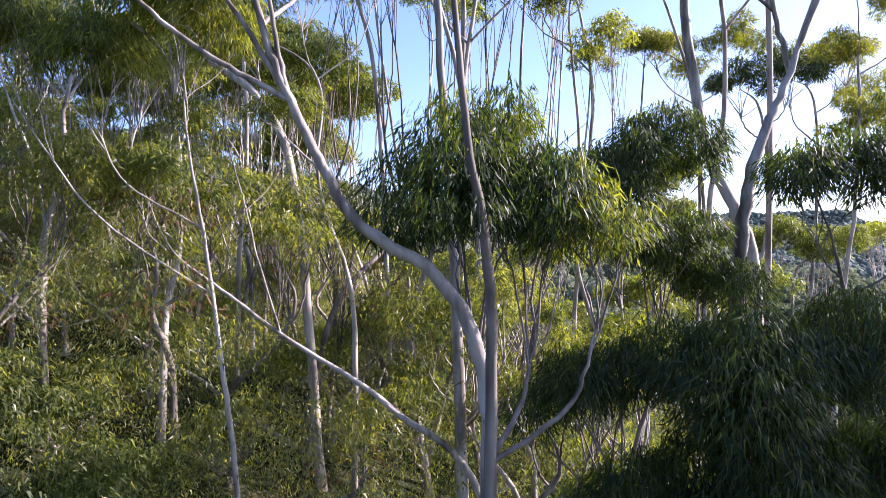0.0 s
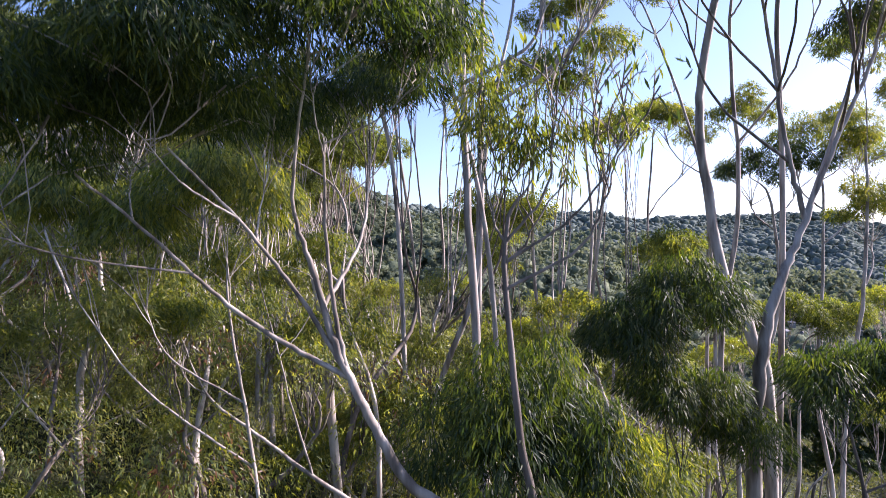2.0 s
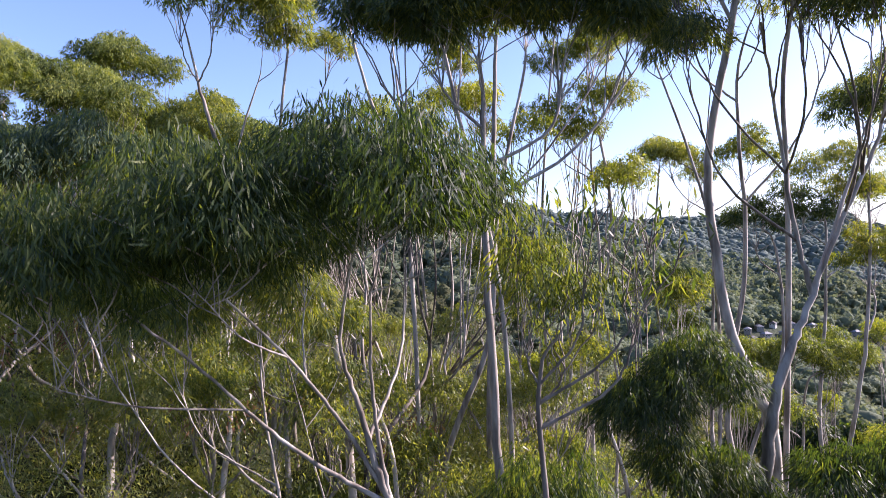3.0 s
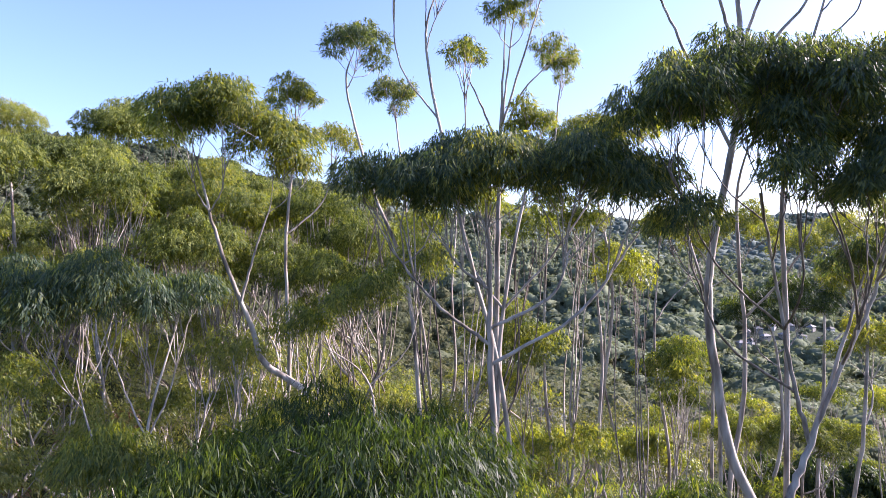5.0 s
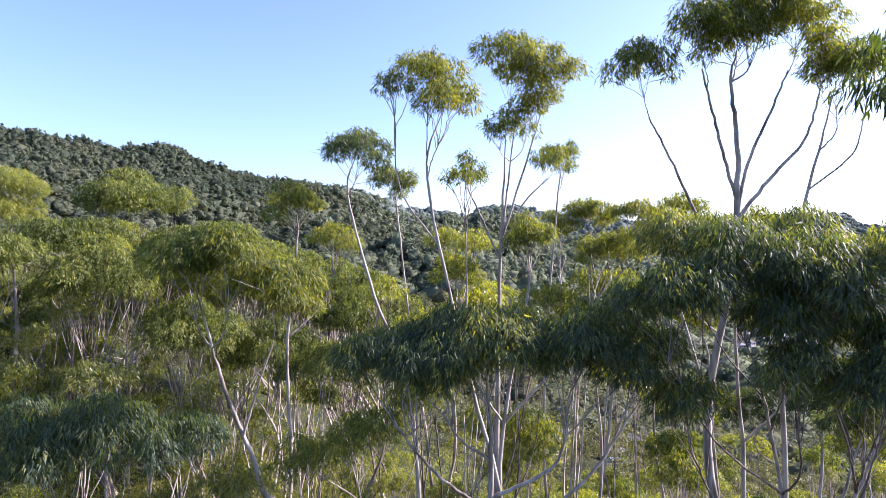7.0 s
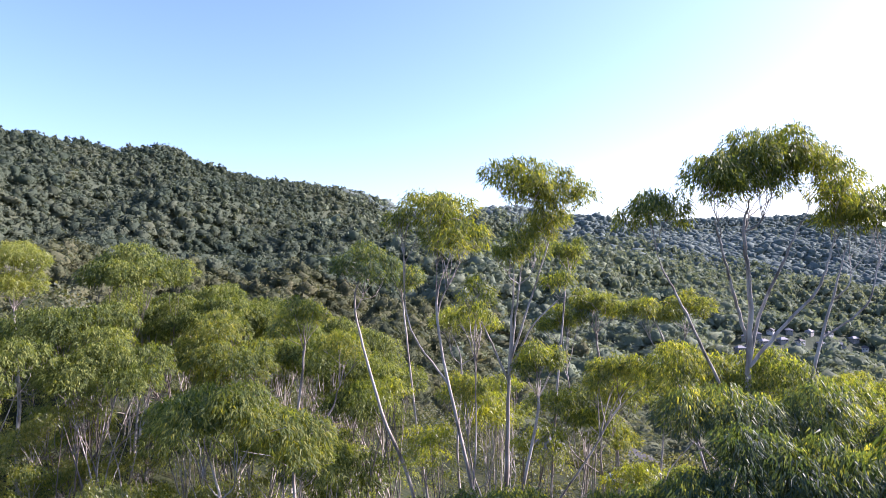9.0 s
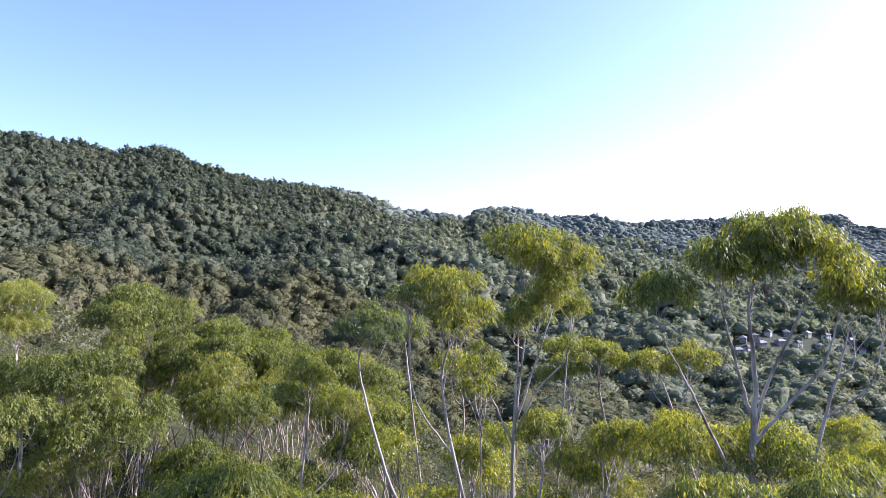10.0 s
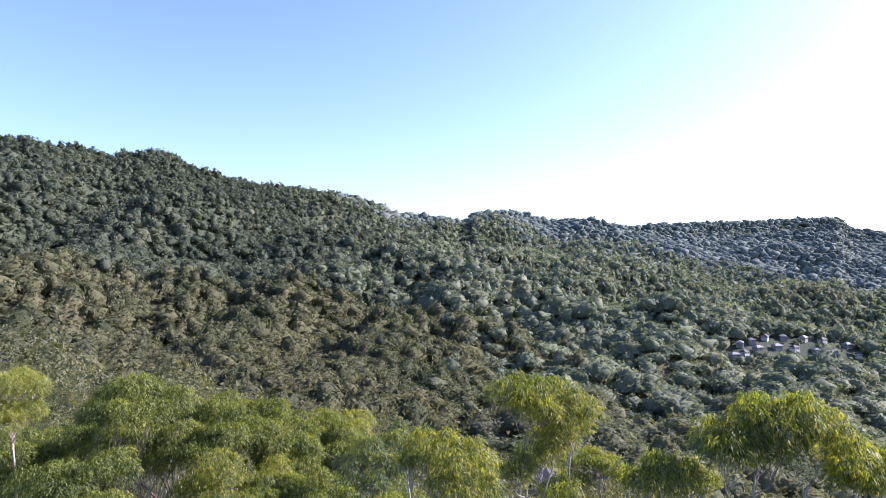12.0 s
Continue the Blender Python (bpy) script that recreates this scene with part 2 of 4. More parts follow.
def leaf_arrays(pts, hang, rng, length, width, fine, kite=True, face=None):
    """Sickle-shaped leaves that hang from the points along the given ways, turned loosely towards face where it is given."""
    n = len(pts)
    L = length * rng.uniform(0.6, 1.25, (n, 1))
    W = width * rng.uniform(0.7, 1.3, (n, 1))
    if face is None:
        side = unit(np.cross(hang, rng.normal(size=(n, 3))))
    else:
        side = unit(np.cross(hang, face + rng.normal(0, 0.5, (n, 3))))
    out = np.cross(hang, side)
    bend = rng.normal(0, 0.16, (n, 1)) * L
    if fine:
        at = lambda t, s, b: pts + hang * L * t + side * (W * s + bend * b) + out * (L * 0.12 * b)
        v = np.stack([at(0, 0, 0), at(0.35, 0.5, 0.35), at(0.35, -0.5, 0.35), at(0.7, 0.36, 0.75), at(0.7, -0.36, 0.75), at(1.0, 0, 1.5)], 1)
        i = np.arange(n)[:, None] * 6
        return v.reshape(-1, 3), [np.vstack([i + [0, 1, 2], i + [3, 5, 4]]), i + [1, 3, 4, 2]]
    if not kite:
        v = np.stack([pts + side * W * 0.42, pts - side * W * 0.42 + hang * L * 0.1, pts + hang * L + side * bend], 1)
        return v.reshape(-1, 3), [np.arange(3 * n).reshape(-1, 3)]
    v = np.stack([pts, pts + hang * L * 0.45 + side * W * 0.5, pts + hang * L + side * bend, pts + hang * L * 0.45 - side * W * 0.5], 1)
    i = np.arange(n)[:, None] * 4
    return v.reshape(-1, 3), [i + [0, 1, 2, 3]]


def dome_points(rng, n, c, rx, rz, under=0.3):
    """Points for leaves in a dome, mostly near its skin, and the way outwards."""
    u = unit(rng.normal(size=(n, 3)))
    u[:, 2] = np.where(rng.random(n) < under, -0.4, 1) * np.abs(u[:, 2])
    r = np.where(rng.random((n, 1)) < 0.86, rng.uniform(0.84, 1.03, (n, 1)), rng.uniform(0.35, 0.85, (n, 1)))
    return c + u * r * [rx, rx, rz], u


def cluster(rng, c, rx, ry, rz, leaves, length, width, fine, kite, droop=1.0, rag=0.0):
    """The leaves of one tuft of a crown (mop-headed domes side by side), and the seats of those domes."""
    wide = math.sqrt(rx * ry)
    k = max(4, int(round(3.2 + 3.6 * wide + 2.0 * rag))) if rag >= 0 else 3  # below nought: one plain dome
    ang = np.arange(k) * 2.399 + rng.uniform(0, 6.28)
    rad = np.sqrt((np.arange(k) + 0.35) / k) * (0.72 + 0.12 * rag if rag >= 0 else 0.5) * rng.uniform(0.85, 1.15, k)
    seats = np.stack([np.cos(ang) * rad * rx, np.sin(ang) * rad * ry, rz * (0.42 - 1.0 * rad**2) + rng.normal(0, (0.16 + 0.14 * max(rag, 0)) * rz, k)], 1)
    sizes = rng.uniform(0.36, 0.56, k) * math.sqrt(6.5 / k) * (1 - 0.16 * max(rag, 0))
    pts, ways, faces = [], [], []
    share = sizes**2 / (sizes**2).sum()
    for s, z, part_of in zip(seats, sizes, share):
        m = max(20, int(leaves * part_of))
        sprigs = max(8, m // 9)
        p, u = dome_points(rng, sprigs, np.asarray(c) + s, z * wide, max(0.95 * z * wide, min(z * 1.5, 0.62) * rz), 0.42 if fine else 0.16 + 0.1 * max(rag, 0))
        own = rng.integers(0, sprigs, m)
        q = p[own] + rng.normal(0, 0.04, (m, 3)) - [0, 0, 0.10 * droop] * rng.random((m, 1)) ** 2
        w = unit(np.array([0, 0, -0.25 - 0.6 * droop]) + u[own] * [0.62, 0.62, 0.1] + rng.normal(0, 0.24 + 0.2 * (1 - droop), (m, 3)))
        pts.append(q)
        ways.append(w)
        faces.append(u[own] + [0, 0, 0.25])
    v, f = leaf_arrays(np.concatenate(pts), np.concatenate(ways), rng, length, width, fine, kite, np.concatenate(faces))
    return v, f, np.asarray(c) + seats - [0, 0, 0.3 * rz]


def tree(name, label, seed, trunk, tufts, r0=0.12, leaf=GUM, bark=BARK, density=10500, length=0.112, width=0.0275, fine=False, group="gum trees", twigs=2, kite=False, droop=1.0, rag=0.0, sparse=(), bright=None, limb_bark=None, lit=(), forks=(), steep=0.85):
    """A gum tree: a bending trunk through the given points, one limb to each tuft (x, y, z, rx, ry, rz, node of the trunk), and hanging leaves."""
    rng = np.random.default_rng(seed)
    root = tagged(new(name), label, "tree", group)
    root.location = trunk[0]
    tip = min(tufts, key=lambda q: math.dist(q[:3], trunk[-1]) if q[2] > trunk[-1][2] else 99)
    if tip[2] > trunk[-1][2] + 0.3:  # the leader runs up into the nearest tuft
        trunk = list(trunk) + [(tip[0], tip[1], tip[2] - 0.35 * tip[5])]
    p = np.asarray(trunk, float)
    steps = 7 * (len(p) - 1) + 1
    path = curve(p, steps, r0 * 0.09, rng)
    tb = Tubes()
    rad = np.interp(np.linspace(0, 1, steps), [0, 0.8, 1], [1, 0.36, 0.1]) * r0
    rad[0] *= 1.35
    tb.add(path, rad, 9)
    child("trunk", tb.mesh("trunk", bark), root)
    ways = [(path, rad)]
    for pts in forks:  # main limbs; a tuft's node 12.5 sits on the first of them, 22.5 on the second
        way = curve(pts, 7 * (len(pts) - 1) + 1, r0 * 0.06, rng)
        thick = np.linspace(0.32, 0.13, len(way)) * r0
        tb = Tubes()
        tb.add(way, thick, 8)
        child("main_limb", tb.mesh("main_limb", bark), root)
        ways.append((way, thick))
    for at, (x, y, z, rx, ry, rz, node) in enumerate(tufts):
        c = np.array([x, y, z])
        stem_way, stem_rad = ways[int(node // 10)]
        start_i = min(int(node % 10 * 7), len(stem_way) - 1)
        low = z - rz * 0.8 - 0.42 * rx
        while start_i > 6 and low - stem_way[start_i][2] < steep * math.hypot(x - stem_way[start_i][0], y - stem_way[start_i][1]):
            start_i -= 1  # limbs rise steeply to their tufts
        start = stem_way[start_i]
        n_leaf = int(density * (1 if fine or not twigs else 0.8) * rx * ry * (0.55 + rz) * (0.5 if at in lit and z > 3 else 1))
        v, f, seats = cluster(rng, c, rx, ry, rz, n_leaf, length, width, fine, kite, droop, rag)
        if at in sparse:  # a thin spray whose leaves stand apart, each one a piece
            shapes = [mesh_of("leaf", *leaf_arrays(np.zeros((1, 3)), np.array([[0, 0, -1.0]]), rng, length * 1.15, width * 1.5, True), leaf if i % 3 else bright) for i in range(6)]
            for i in range(95):
                s = seats[i % len(seats)] + rng.normal(0, 0.15, 3) * [1, 1, 0.8] + [0, 0, 0.1]
                ob = child("leaf", shapes[i % 6], root)
                ob.matrix_basis = Matrix.Translation(s.tolist()) @ Matrix.Rotation(rng.uniform(0, 6.28), 4, "Z") @ Matrix.Rotation(rng.uniform(0.1, 0.9), 4, "X")
        else:
            # tufts in lit take the bright leaves: sunlight put into the colour
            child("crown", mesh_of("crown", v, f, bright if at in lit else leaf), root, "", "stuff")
        tb = Tubes()
        hub = c - [0, 0, rz * 0.8 + 0.42 * rx]
        lift = max(0.2, hub[2] - start[2])
        if hub[2] < start[2] + 0.25:
            hub[2] = 0.5 * (start[2] + z)
        mid = start + (hub - start) * [0.62, 0.62, 0.42] + rng.normal(0, 0.06 * lift, 3) * [1, 1, 0]
        rr = min(stem_rad[start_i] * 0.7, 0.016 + 0.018 * rx)
        way = curve([start, mid, hub], 16, rr * 0.35, rng)
        tb.add(way, [rr, rr * 0.5], 6 if twigs else 4)
        child("limb", tb.mesh("limb", limb_bark or bark), root)
        tb = Tubes()
        for s in seats:
            fork = way[int(rng.integers(11, 16))]
            m2 = fork + (s - fork) * [0.45, 0.45, 0.55] + rng.normal(0, 0.06, 3) * max(0.6, rx)
            tb.add(curve([fork, m2, s], 7 if twigs else 4, 0.01, rng), [rr * 0.42, 0.006], 4 if twigs else 3)
            for _ in range(twigs):
                e = s + rng.normal(0, 1, 3) * [0.3 * rx, 0.3 * ry, 0.2 * rz] + [0, 0, 0.25 * rz]
                m3 = s + (e - s) * 0.5 + rng.normal(0, 0.03, 3)
                tb.add([m2 + (s - m2) * 0.5, m3, e], [0.007, 0.003], 3)
        child("branchwork", tb.mesh("branchwork", limb_bark or bark), root, "", "stuff")
    return root


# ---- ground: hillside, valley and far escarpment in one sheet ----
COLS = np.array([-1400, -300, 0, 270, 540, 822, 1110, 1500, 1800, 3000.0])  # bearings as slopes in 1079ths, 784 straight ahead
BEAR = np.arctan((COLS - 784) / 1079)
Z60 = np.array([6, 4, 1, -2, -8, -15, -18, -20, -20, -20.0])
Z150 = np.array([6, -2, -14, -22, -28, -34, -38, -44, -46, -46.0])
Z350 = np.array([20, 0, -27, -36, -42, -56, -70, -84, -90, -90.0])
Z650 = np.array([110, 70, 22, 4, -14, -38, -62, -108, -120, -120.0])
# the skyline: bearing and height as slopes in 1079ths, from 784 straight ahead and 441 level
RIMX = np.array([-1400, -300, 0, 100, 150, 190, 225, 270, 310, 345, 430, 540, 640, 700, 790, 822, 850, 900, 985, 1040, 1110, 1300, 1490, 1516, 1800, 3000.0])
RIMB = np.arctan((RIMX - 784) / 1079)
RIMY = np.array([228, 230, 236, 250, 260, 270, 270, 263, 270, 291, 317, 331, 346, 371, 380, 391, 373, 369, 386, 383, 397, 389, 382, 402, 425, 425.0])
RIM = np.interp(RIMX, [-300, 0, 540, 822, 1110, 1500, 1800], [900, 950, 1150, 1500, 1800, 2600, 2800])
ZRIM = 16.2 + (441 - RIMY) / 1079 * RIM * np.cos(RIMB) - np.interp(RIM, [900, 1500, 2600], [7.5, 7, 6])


# spurs: bearing, distance and height of the crest
SPURS = [
    ((-0.30, -0.10, 0.00, 0.125, 0.245, 0.358, 0.47), (470, 440, 420, 385, 350, 320, 300), (-70, -38, -33, -45, -53, -58, -100)),
    ((-0.25, -0.09, 0.00, 0.143, 0.274, 0.386, 0.50), (760, 730, 700, 630, 565, 520, 490), (-30, 10, 4, -29, -49, -62, -110)),
]


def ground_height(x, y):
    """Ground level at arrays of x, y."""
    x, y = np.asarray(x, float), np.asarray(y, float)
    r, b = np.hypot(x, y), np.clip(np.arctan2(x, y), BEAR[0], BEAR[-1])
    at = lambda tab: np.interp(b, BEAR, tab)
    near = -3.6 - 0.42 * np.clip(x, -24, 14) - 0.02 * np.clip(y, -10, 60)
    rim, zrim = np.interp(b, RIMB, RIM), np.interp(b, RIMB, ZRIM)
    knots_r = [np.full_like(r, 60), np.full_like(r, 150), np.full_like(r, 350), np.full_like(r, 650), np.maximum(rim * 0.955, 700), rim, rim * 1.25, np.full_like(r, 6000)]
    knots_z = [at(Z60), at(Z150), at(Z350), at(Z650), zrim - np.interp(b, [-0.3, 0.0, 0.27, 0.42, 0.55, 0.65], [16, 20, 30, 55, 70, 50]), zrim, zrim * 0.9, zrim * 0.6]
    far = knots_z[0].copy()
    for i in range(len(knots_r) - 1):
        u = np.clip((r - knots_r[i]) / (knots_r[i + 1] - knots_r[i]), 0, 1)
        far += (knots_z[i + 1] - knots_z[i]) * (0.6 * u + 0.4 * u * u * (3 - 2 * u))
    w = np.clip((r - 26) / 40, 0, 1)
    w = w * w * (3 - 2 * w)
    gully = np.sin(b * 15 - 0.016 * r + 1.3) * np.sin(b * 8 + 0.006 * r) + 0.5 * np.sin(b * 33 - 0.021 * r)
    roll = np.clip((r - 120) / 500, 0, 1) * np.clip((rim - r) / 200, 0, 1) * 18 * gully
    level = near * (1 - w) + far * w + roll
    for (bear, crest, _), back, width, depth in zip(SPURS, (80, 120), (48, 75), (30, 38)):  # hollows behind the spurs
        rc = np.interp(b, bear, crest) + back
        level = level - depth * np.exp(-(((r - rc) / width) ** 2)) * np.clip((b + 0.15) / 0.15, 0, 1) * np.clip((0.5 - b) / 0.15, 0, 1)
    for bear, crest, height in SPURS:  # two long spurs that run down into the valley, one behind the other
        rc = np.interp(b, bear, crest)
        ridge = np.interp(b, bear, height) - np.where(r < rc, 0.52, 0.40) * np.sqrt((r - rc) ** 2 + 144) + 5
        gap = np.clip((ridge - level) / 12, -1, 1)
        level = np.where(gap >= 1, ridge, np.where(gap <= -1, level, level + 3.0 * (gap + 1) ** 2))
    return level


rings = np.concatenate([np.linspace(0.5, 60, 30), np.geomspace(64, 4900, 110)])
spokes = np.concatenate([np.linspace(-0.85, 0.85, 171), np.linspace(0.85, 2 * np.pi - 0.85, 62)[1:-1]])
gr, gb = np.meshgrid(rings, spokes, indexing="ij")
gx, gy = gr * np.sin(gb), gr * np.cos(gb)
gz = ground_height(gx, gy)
gi = np.arange(len(rings) - 1)[:, None] * len(spokes)
gj = np.arange(len(spokes))[None]
gq = np.stack([gi + gj, gi + len(spokes) + gj, gi + len(spokes) + (gj + 1) % len(spokes), gi + (gj + 1) % len(spokes)], -1).reshape(-1, 4)
cap = np.arange(len(spokes))[None]
ground_mesh = mesh_of("ground", np.stack([gx, gy, gz], -1).reshape(-1, 3), [gq, cap], SOIL, True)
for m in (WOODS, HILL):  # across the valley the leaf canopy closes over the soil
    ground_mesh.materials.append(m)
zone = np.searchsorted([280, 520], 0.5 * (rings[:-1] + rings[1:])).repeat(len(spokes))
ground_mesh.polygons.foreach_set("material_index", np.append(zone, 0).astype(np.int32))
ground = tagged(new("ground", ground_mesh), "leaf-littered forest floor of a hillside above a wooded valley", "ground", "", "structure")


def gz_at(x, y):
    return float(ground_height(np.array([x]), np.array([y]))[0])


# ---- the woods on the slopes ----
def spray_tree(rng, lobes, cards, size, tall):
    """A gum crown just below the rise, one unit wide: sprays of leaves over rounded lobes."""
    a = np.arange(lobes) * 2.399 + rng.uniform(0, 6.28)
    rad = np.sqrt((np.arange(lobes) + 0.3) / lobes) * 0.38 * rng.uniform(0.85, 1.15, lobes)
    seats = np.stack([np.cos(a) * rad, np.sin(a) * rad, tall * (0.62 - 1.5 * rad**2) + rng.normal(0, 0.05, lobes)], 1)
    wide = rng.uniform(0.15, 0.26, lobes) * math.sqrt(8 / lobes)
    own = rng.choice(lobes, cards, p=wide**2 / (wide**2).sum())
    u = unit(rng.normal(size=(cards, 3)))
    u[:, 2] = np.where(rng.random(cards) < 0.8, np.abs(u[:, 2]), u[:, 2])
    c = seats[own] + u * [1, 1, 0.85] * wide[own][:, None] * rng.uniform(0.86, 1.06, (cards, 1))
    nrm = unit(u + rng.normal(0, 0.24, (cards, 3)))
    s = unit(np.cross(nrm, rng.normal(size=(cards, 3))))
    t = np.cross(nrm, s)
    h = size * rng.uniform(0.6, 1.3, (cards, 1, 1))
    v = c[:, None] + h * (s[:, None] * np.array([-1.0, 1.0, 0.1])[None, :, None] + t[:, None] * np.array([-0.6, -0.5, 1.1])[None, :, None])
    return v.reshape(-1, 3), np.arange(cards * 3).reshape(-1, 3)


def lobed_tree(rng, cuts, lobes, tall, cards, size, core=0.86, fluff=0.07):
    """A crown across the valley, one unit wide: many small rounded heads of foliage in one heap, with sprays of leaves all over them."""
    bm = bmesh.new()
    bmesh.ops.create_icosphere(bm, subdivisions=cuts, radius=1.0)
    bmesh.ops.delete(bm, geom=[v for v in bm.verts if v.co.z < -0.45], context="VERTS")
    bm.verts.index_update()
    d = np.array([p.co[:] for p in bm.verts])
    f = np.array([[p.index for p in q.verts] for q in bm.faces])
    bm.free()
    d = unit(d + rng.normal(0, 0.25 / 2**cuts, d.shape))
    a = np.arange(lobes) * 2.399 + rng.uniform(0, 6.28)
    rad = np.sqrt((np.arange(lobes) + 0.3) / lobes) * 0.42 * rng.uniform(0.75, 1.2, lobes)
    seats = np.stack([np.cos(a) * rad, np.sin(a) * rad, tall * (0.36 - 1.8 * rad**2) + rng.normal(0, 0.07, lobes)], 1)
    wide = rng.uniform(0.11, 0.24, lobes) * math.sqrt(9 / lobes)
    along = d @ seats.T
    under = wide**2 - (seats**2).sum(1) + along**2
    reach = np.where(under > 0, along + np.sqrt(np.maximum(under, 0)), 0).max(1)
    reach = np.maximum(reach, 0.22)
    v = d * reach[:, None] + [0, 0, 0.3 * tall]
    x, y = v[f[:, 1]] - v[f[:, 0]], v[f[:, 2]] - v[f[:, 0]]
    nrm = np.cross(x, y)
    area = np.linalg.norm(nrm, axis=1)
    pick = rng.choice(len(f), cards, p=area / area.sum())
    c = (v[f[pick]] * rng.dirichlet([1, 1, 1], cards)[:, :, None]).sum(1)
    way = unit(unit(nrm[pick]) + rng.normal(0, 0.42, (cards, 3)))
    c = c + unit(nrm[pick]) * rng.uniform(-0.3, 1.0, (cards, 1)) * fluff
    s = unit(np.cross(way, rng.normal(size=(cards, 3))))
    t = np.cross(way, s)
    h = size * rng.uniform(0.5, 1.3, (cards, 1, 1))
    w = c[:, None] + h * (s[:, None] * np.array([-1.0, 1.0, 0.1])[None, :, None] + t[:, None] * np.array([-0.6, -0.5, 1.1])[None, :, None])
    v = (v - [0, 0, 0.3 * tall]) * core + [0, 0, 0.3 * tall]
    return np.vstack([v, w.reshape(-1, 3)]), np.vstack([f, np.arange(cards * 3).reshape(-1, 3) + len(v)])


def woods(name, label, seed, r0, r1, count, width, kinds, leaf, smooth, lift=0.1, spread=0.70, bearings=(-1.0, 1.0), tall=1.0):
    rng = np.random.default_rng(seed)
    # strewn about an even grid over the slope, no further than the skyline
    gap = math.sqrt(spread * (r1**2 - r0**2) / count)
    r, b = [], []
    for ring in np.arange(r0, r1, gap):
        m = int(2 * spread * ring / gap)
        b.append((np.arange(m) + rng.uniform(0, 1, m)) / m * 2 * spread - spread)
        r.append(ring + rng.uniform(0, 1, m) * gap)
    r, b = np.concatenate(r), np.concatenate(b)
    edge = b + rng.normal(0, 0.09, len(b))
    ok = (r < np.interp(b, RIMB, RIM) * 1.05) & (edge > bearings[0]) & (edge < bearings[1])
    r, b = r[ok], b[ok]
    x, y = r * np.sin(b), r * np.cos(b)
    big = np.ones(len(x))
    for hx, hy, gap in CLEAR:
        along = (x * hx + y * hy) / math.hypot(hx, hy) - math.hypot(hx, hy)
        aside = np.abs(x * hy - y * hx) / math.hypot(hx, hy)
        ok = (along > gap) | (along < -1.2 * gap) | (aside > gap)
        x, y, big = x[ok], y[ok], big[ok]
        along, aside = along[ok], aside[ok]
        if gap > 5.5:  # gardens with low trees before the houses
            big[(along < 0) & (along > (-45 if hy > 200 else -16)) & (aside < (11 if hy > 200 else 8))] = 0.5 if hy > 200 else 0.62
    z = ground_height(x, y)
    vs, fs, n = [], [], 0
    for i in range(len(x)):
        v, f = kinds[i % len(kinds)]
        w = big[i] * width * (0.48 + 1.1 * rng.random() ** 1.7)
        a = rng.uniform(0, 6.28)
        ca, sa = math.cos(a), math.sin(a)
        q = np.stack([v[:, 0] * ca - v[:, 1] * sa, v[:, 0] * sa + v[:, 1] * ca, v[:, 2] * tall * rng.uniform(0.75, 1.3)], 1) * w * [rng.uniform(0.8, 1.3), rng.uniform(0.8, 1.3), 1] + [x[i], y[i], z[i] + lift * w]
        vs.append(q)
        fs.append(f + n)
        n += len(v)
    return tagged(new(name, mesh_of(name, np.concatenate(vs), [np.concatenate(fs)], leaf, smooth)), label, "forest", "", "stuff")


wr = np.random.default_rng(9)
# where houses stand in the valley: x, y, turn, size
NEAR_HOUSES = [(32.5, 116, 20, 0.8), (15.6, 109, -25, 0.62)]
TOWN = [(0.450, 682, 10), (0.457, 712, 60), (0.463, 690, 35), (0.472, 726, 80), (0.481, 708, 20), (0.490, 748, 50), (0.505, 729, 15), (0.513, 766, 70), (0.527, 744, 30), (0.538, 783, 40), (0.553, 762, 85), (0.561, 798, 30), (0.576, 781, 75), (0.590, 815, 20), (0.603, 799, 55), (0.518, 615, 25), (0.596, 590, 40)]
CLEAR = [(x, y, 5.6) for x, y, _, _ in NEAR_HOUSES] + [(far * math.sin(b), far * math.cos(b), 11.0) for b, far, _ in TOWN]
woods("near_valley_woods", "olive-green gum crowns falling away below the rise", 10, 44, 125, 620, 4.8, [spray_tree(wr, 10, 600, 0.019, 1.2) for _ in range(7)], VALLEY, False)
near_kinds = [lobed_tree(wr, 2, 14, 1.0, 150, 0.046) for _ in range(11)]
woods("valley_woods", "dense brownish-green gum forest at the foot of the slope", 11, 115, 310, 2000, 9.0, near_kinds, WOODS, True, -0.02, bearings=(-1.0, 0.08), tall=0.9)
woods("valley_floor_woods", "haze-paled grey-green gum forest on the valley floor", 21, 122, 310, 2000, 9.5, near_kinds, HAZY_FLOOR, True, -0.02, bearings=(0.08, 1.0), tall=0.72)
low_kinds = [lobed_tree(wr, 2, 12, 1.0, 105, 0.056) for _ in range(13)]
woods("lower_hillside_woods", "brownish-green gum forest on the lower slope", 12, 300, 520, 2300, 12.5, low_kinds, WOODS, True, -0.04, bearings=(-1.0, 0.1))
woods("valley_spur_woods", "haze-paled grey-green gum forest on the spurs of the valley", 22, 300, 520, 2300, 14.5, low_kinds, HAZY_WOODS, True, -0.04, bearings=(0.1, 1.0), tall=0.75)
slope_kinds = [lobed_tree(wr, 2, 9, 1.15, 42, 0.078) for _ in range(13)]
woods("hillside_woods", "dense dark green forest on the escarpment slope", 15, 505, 780, 5000, 12.5, slope_kinds, HILL, True, -0.06, bearings=(-1.0, -0.05))
woods("valley_head_woods", "haze-paled grey-green gum forest at the head of the valley", 25, 505, 780, 5000, 15.5, slope_kinds, HAZY_WOODS, True, -0.08, bearings=(-0.05, 1.0), tall=0.9)
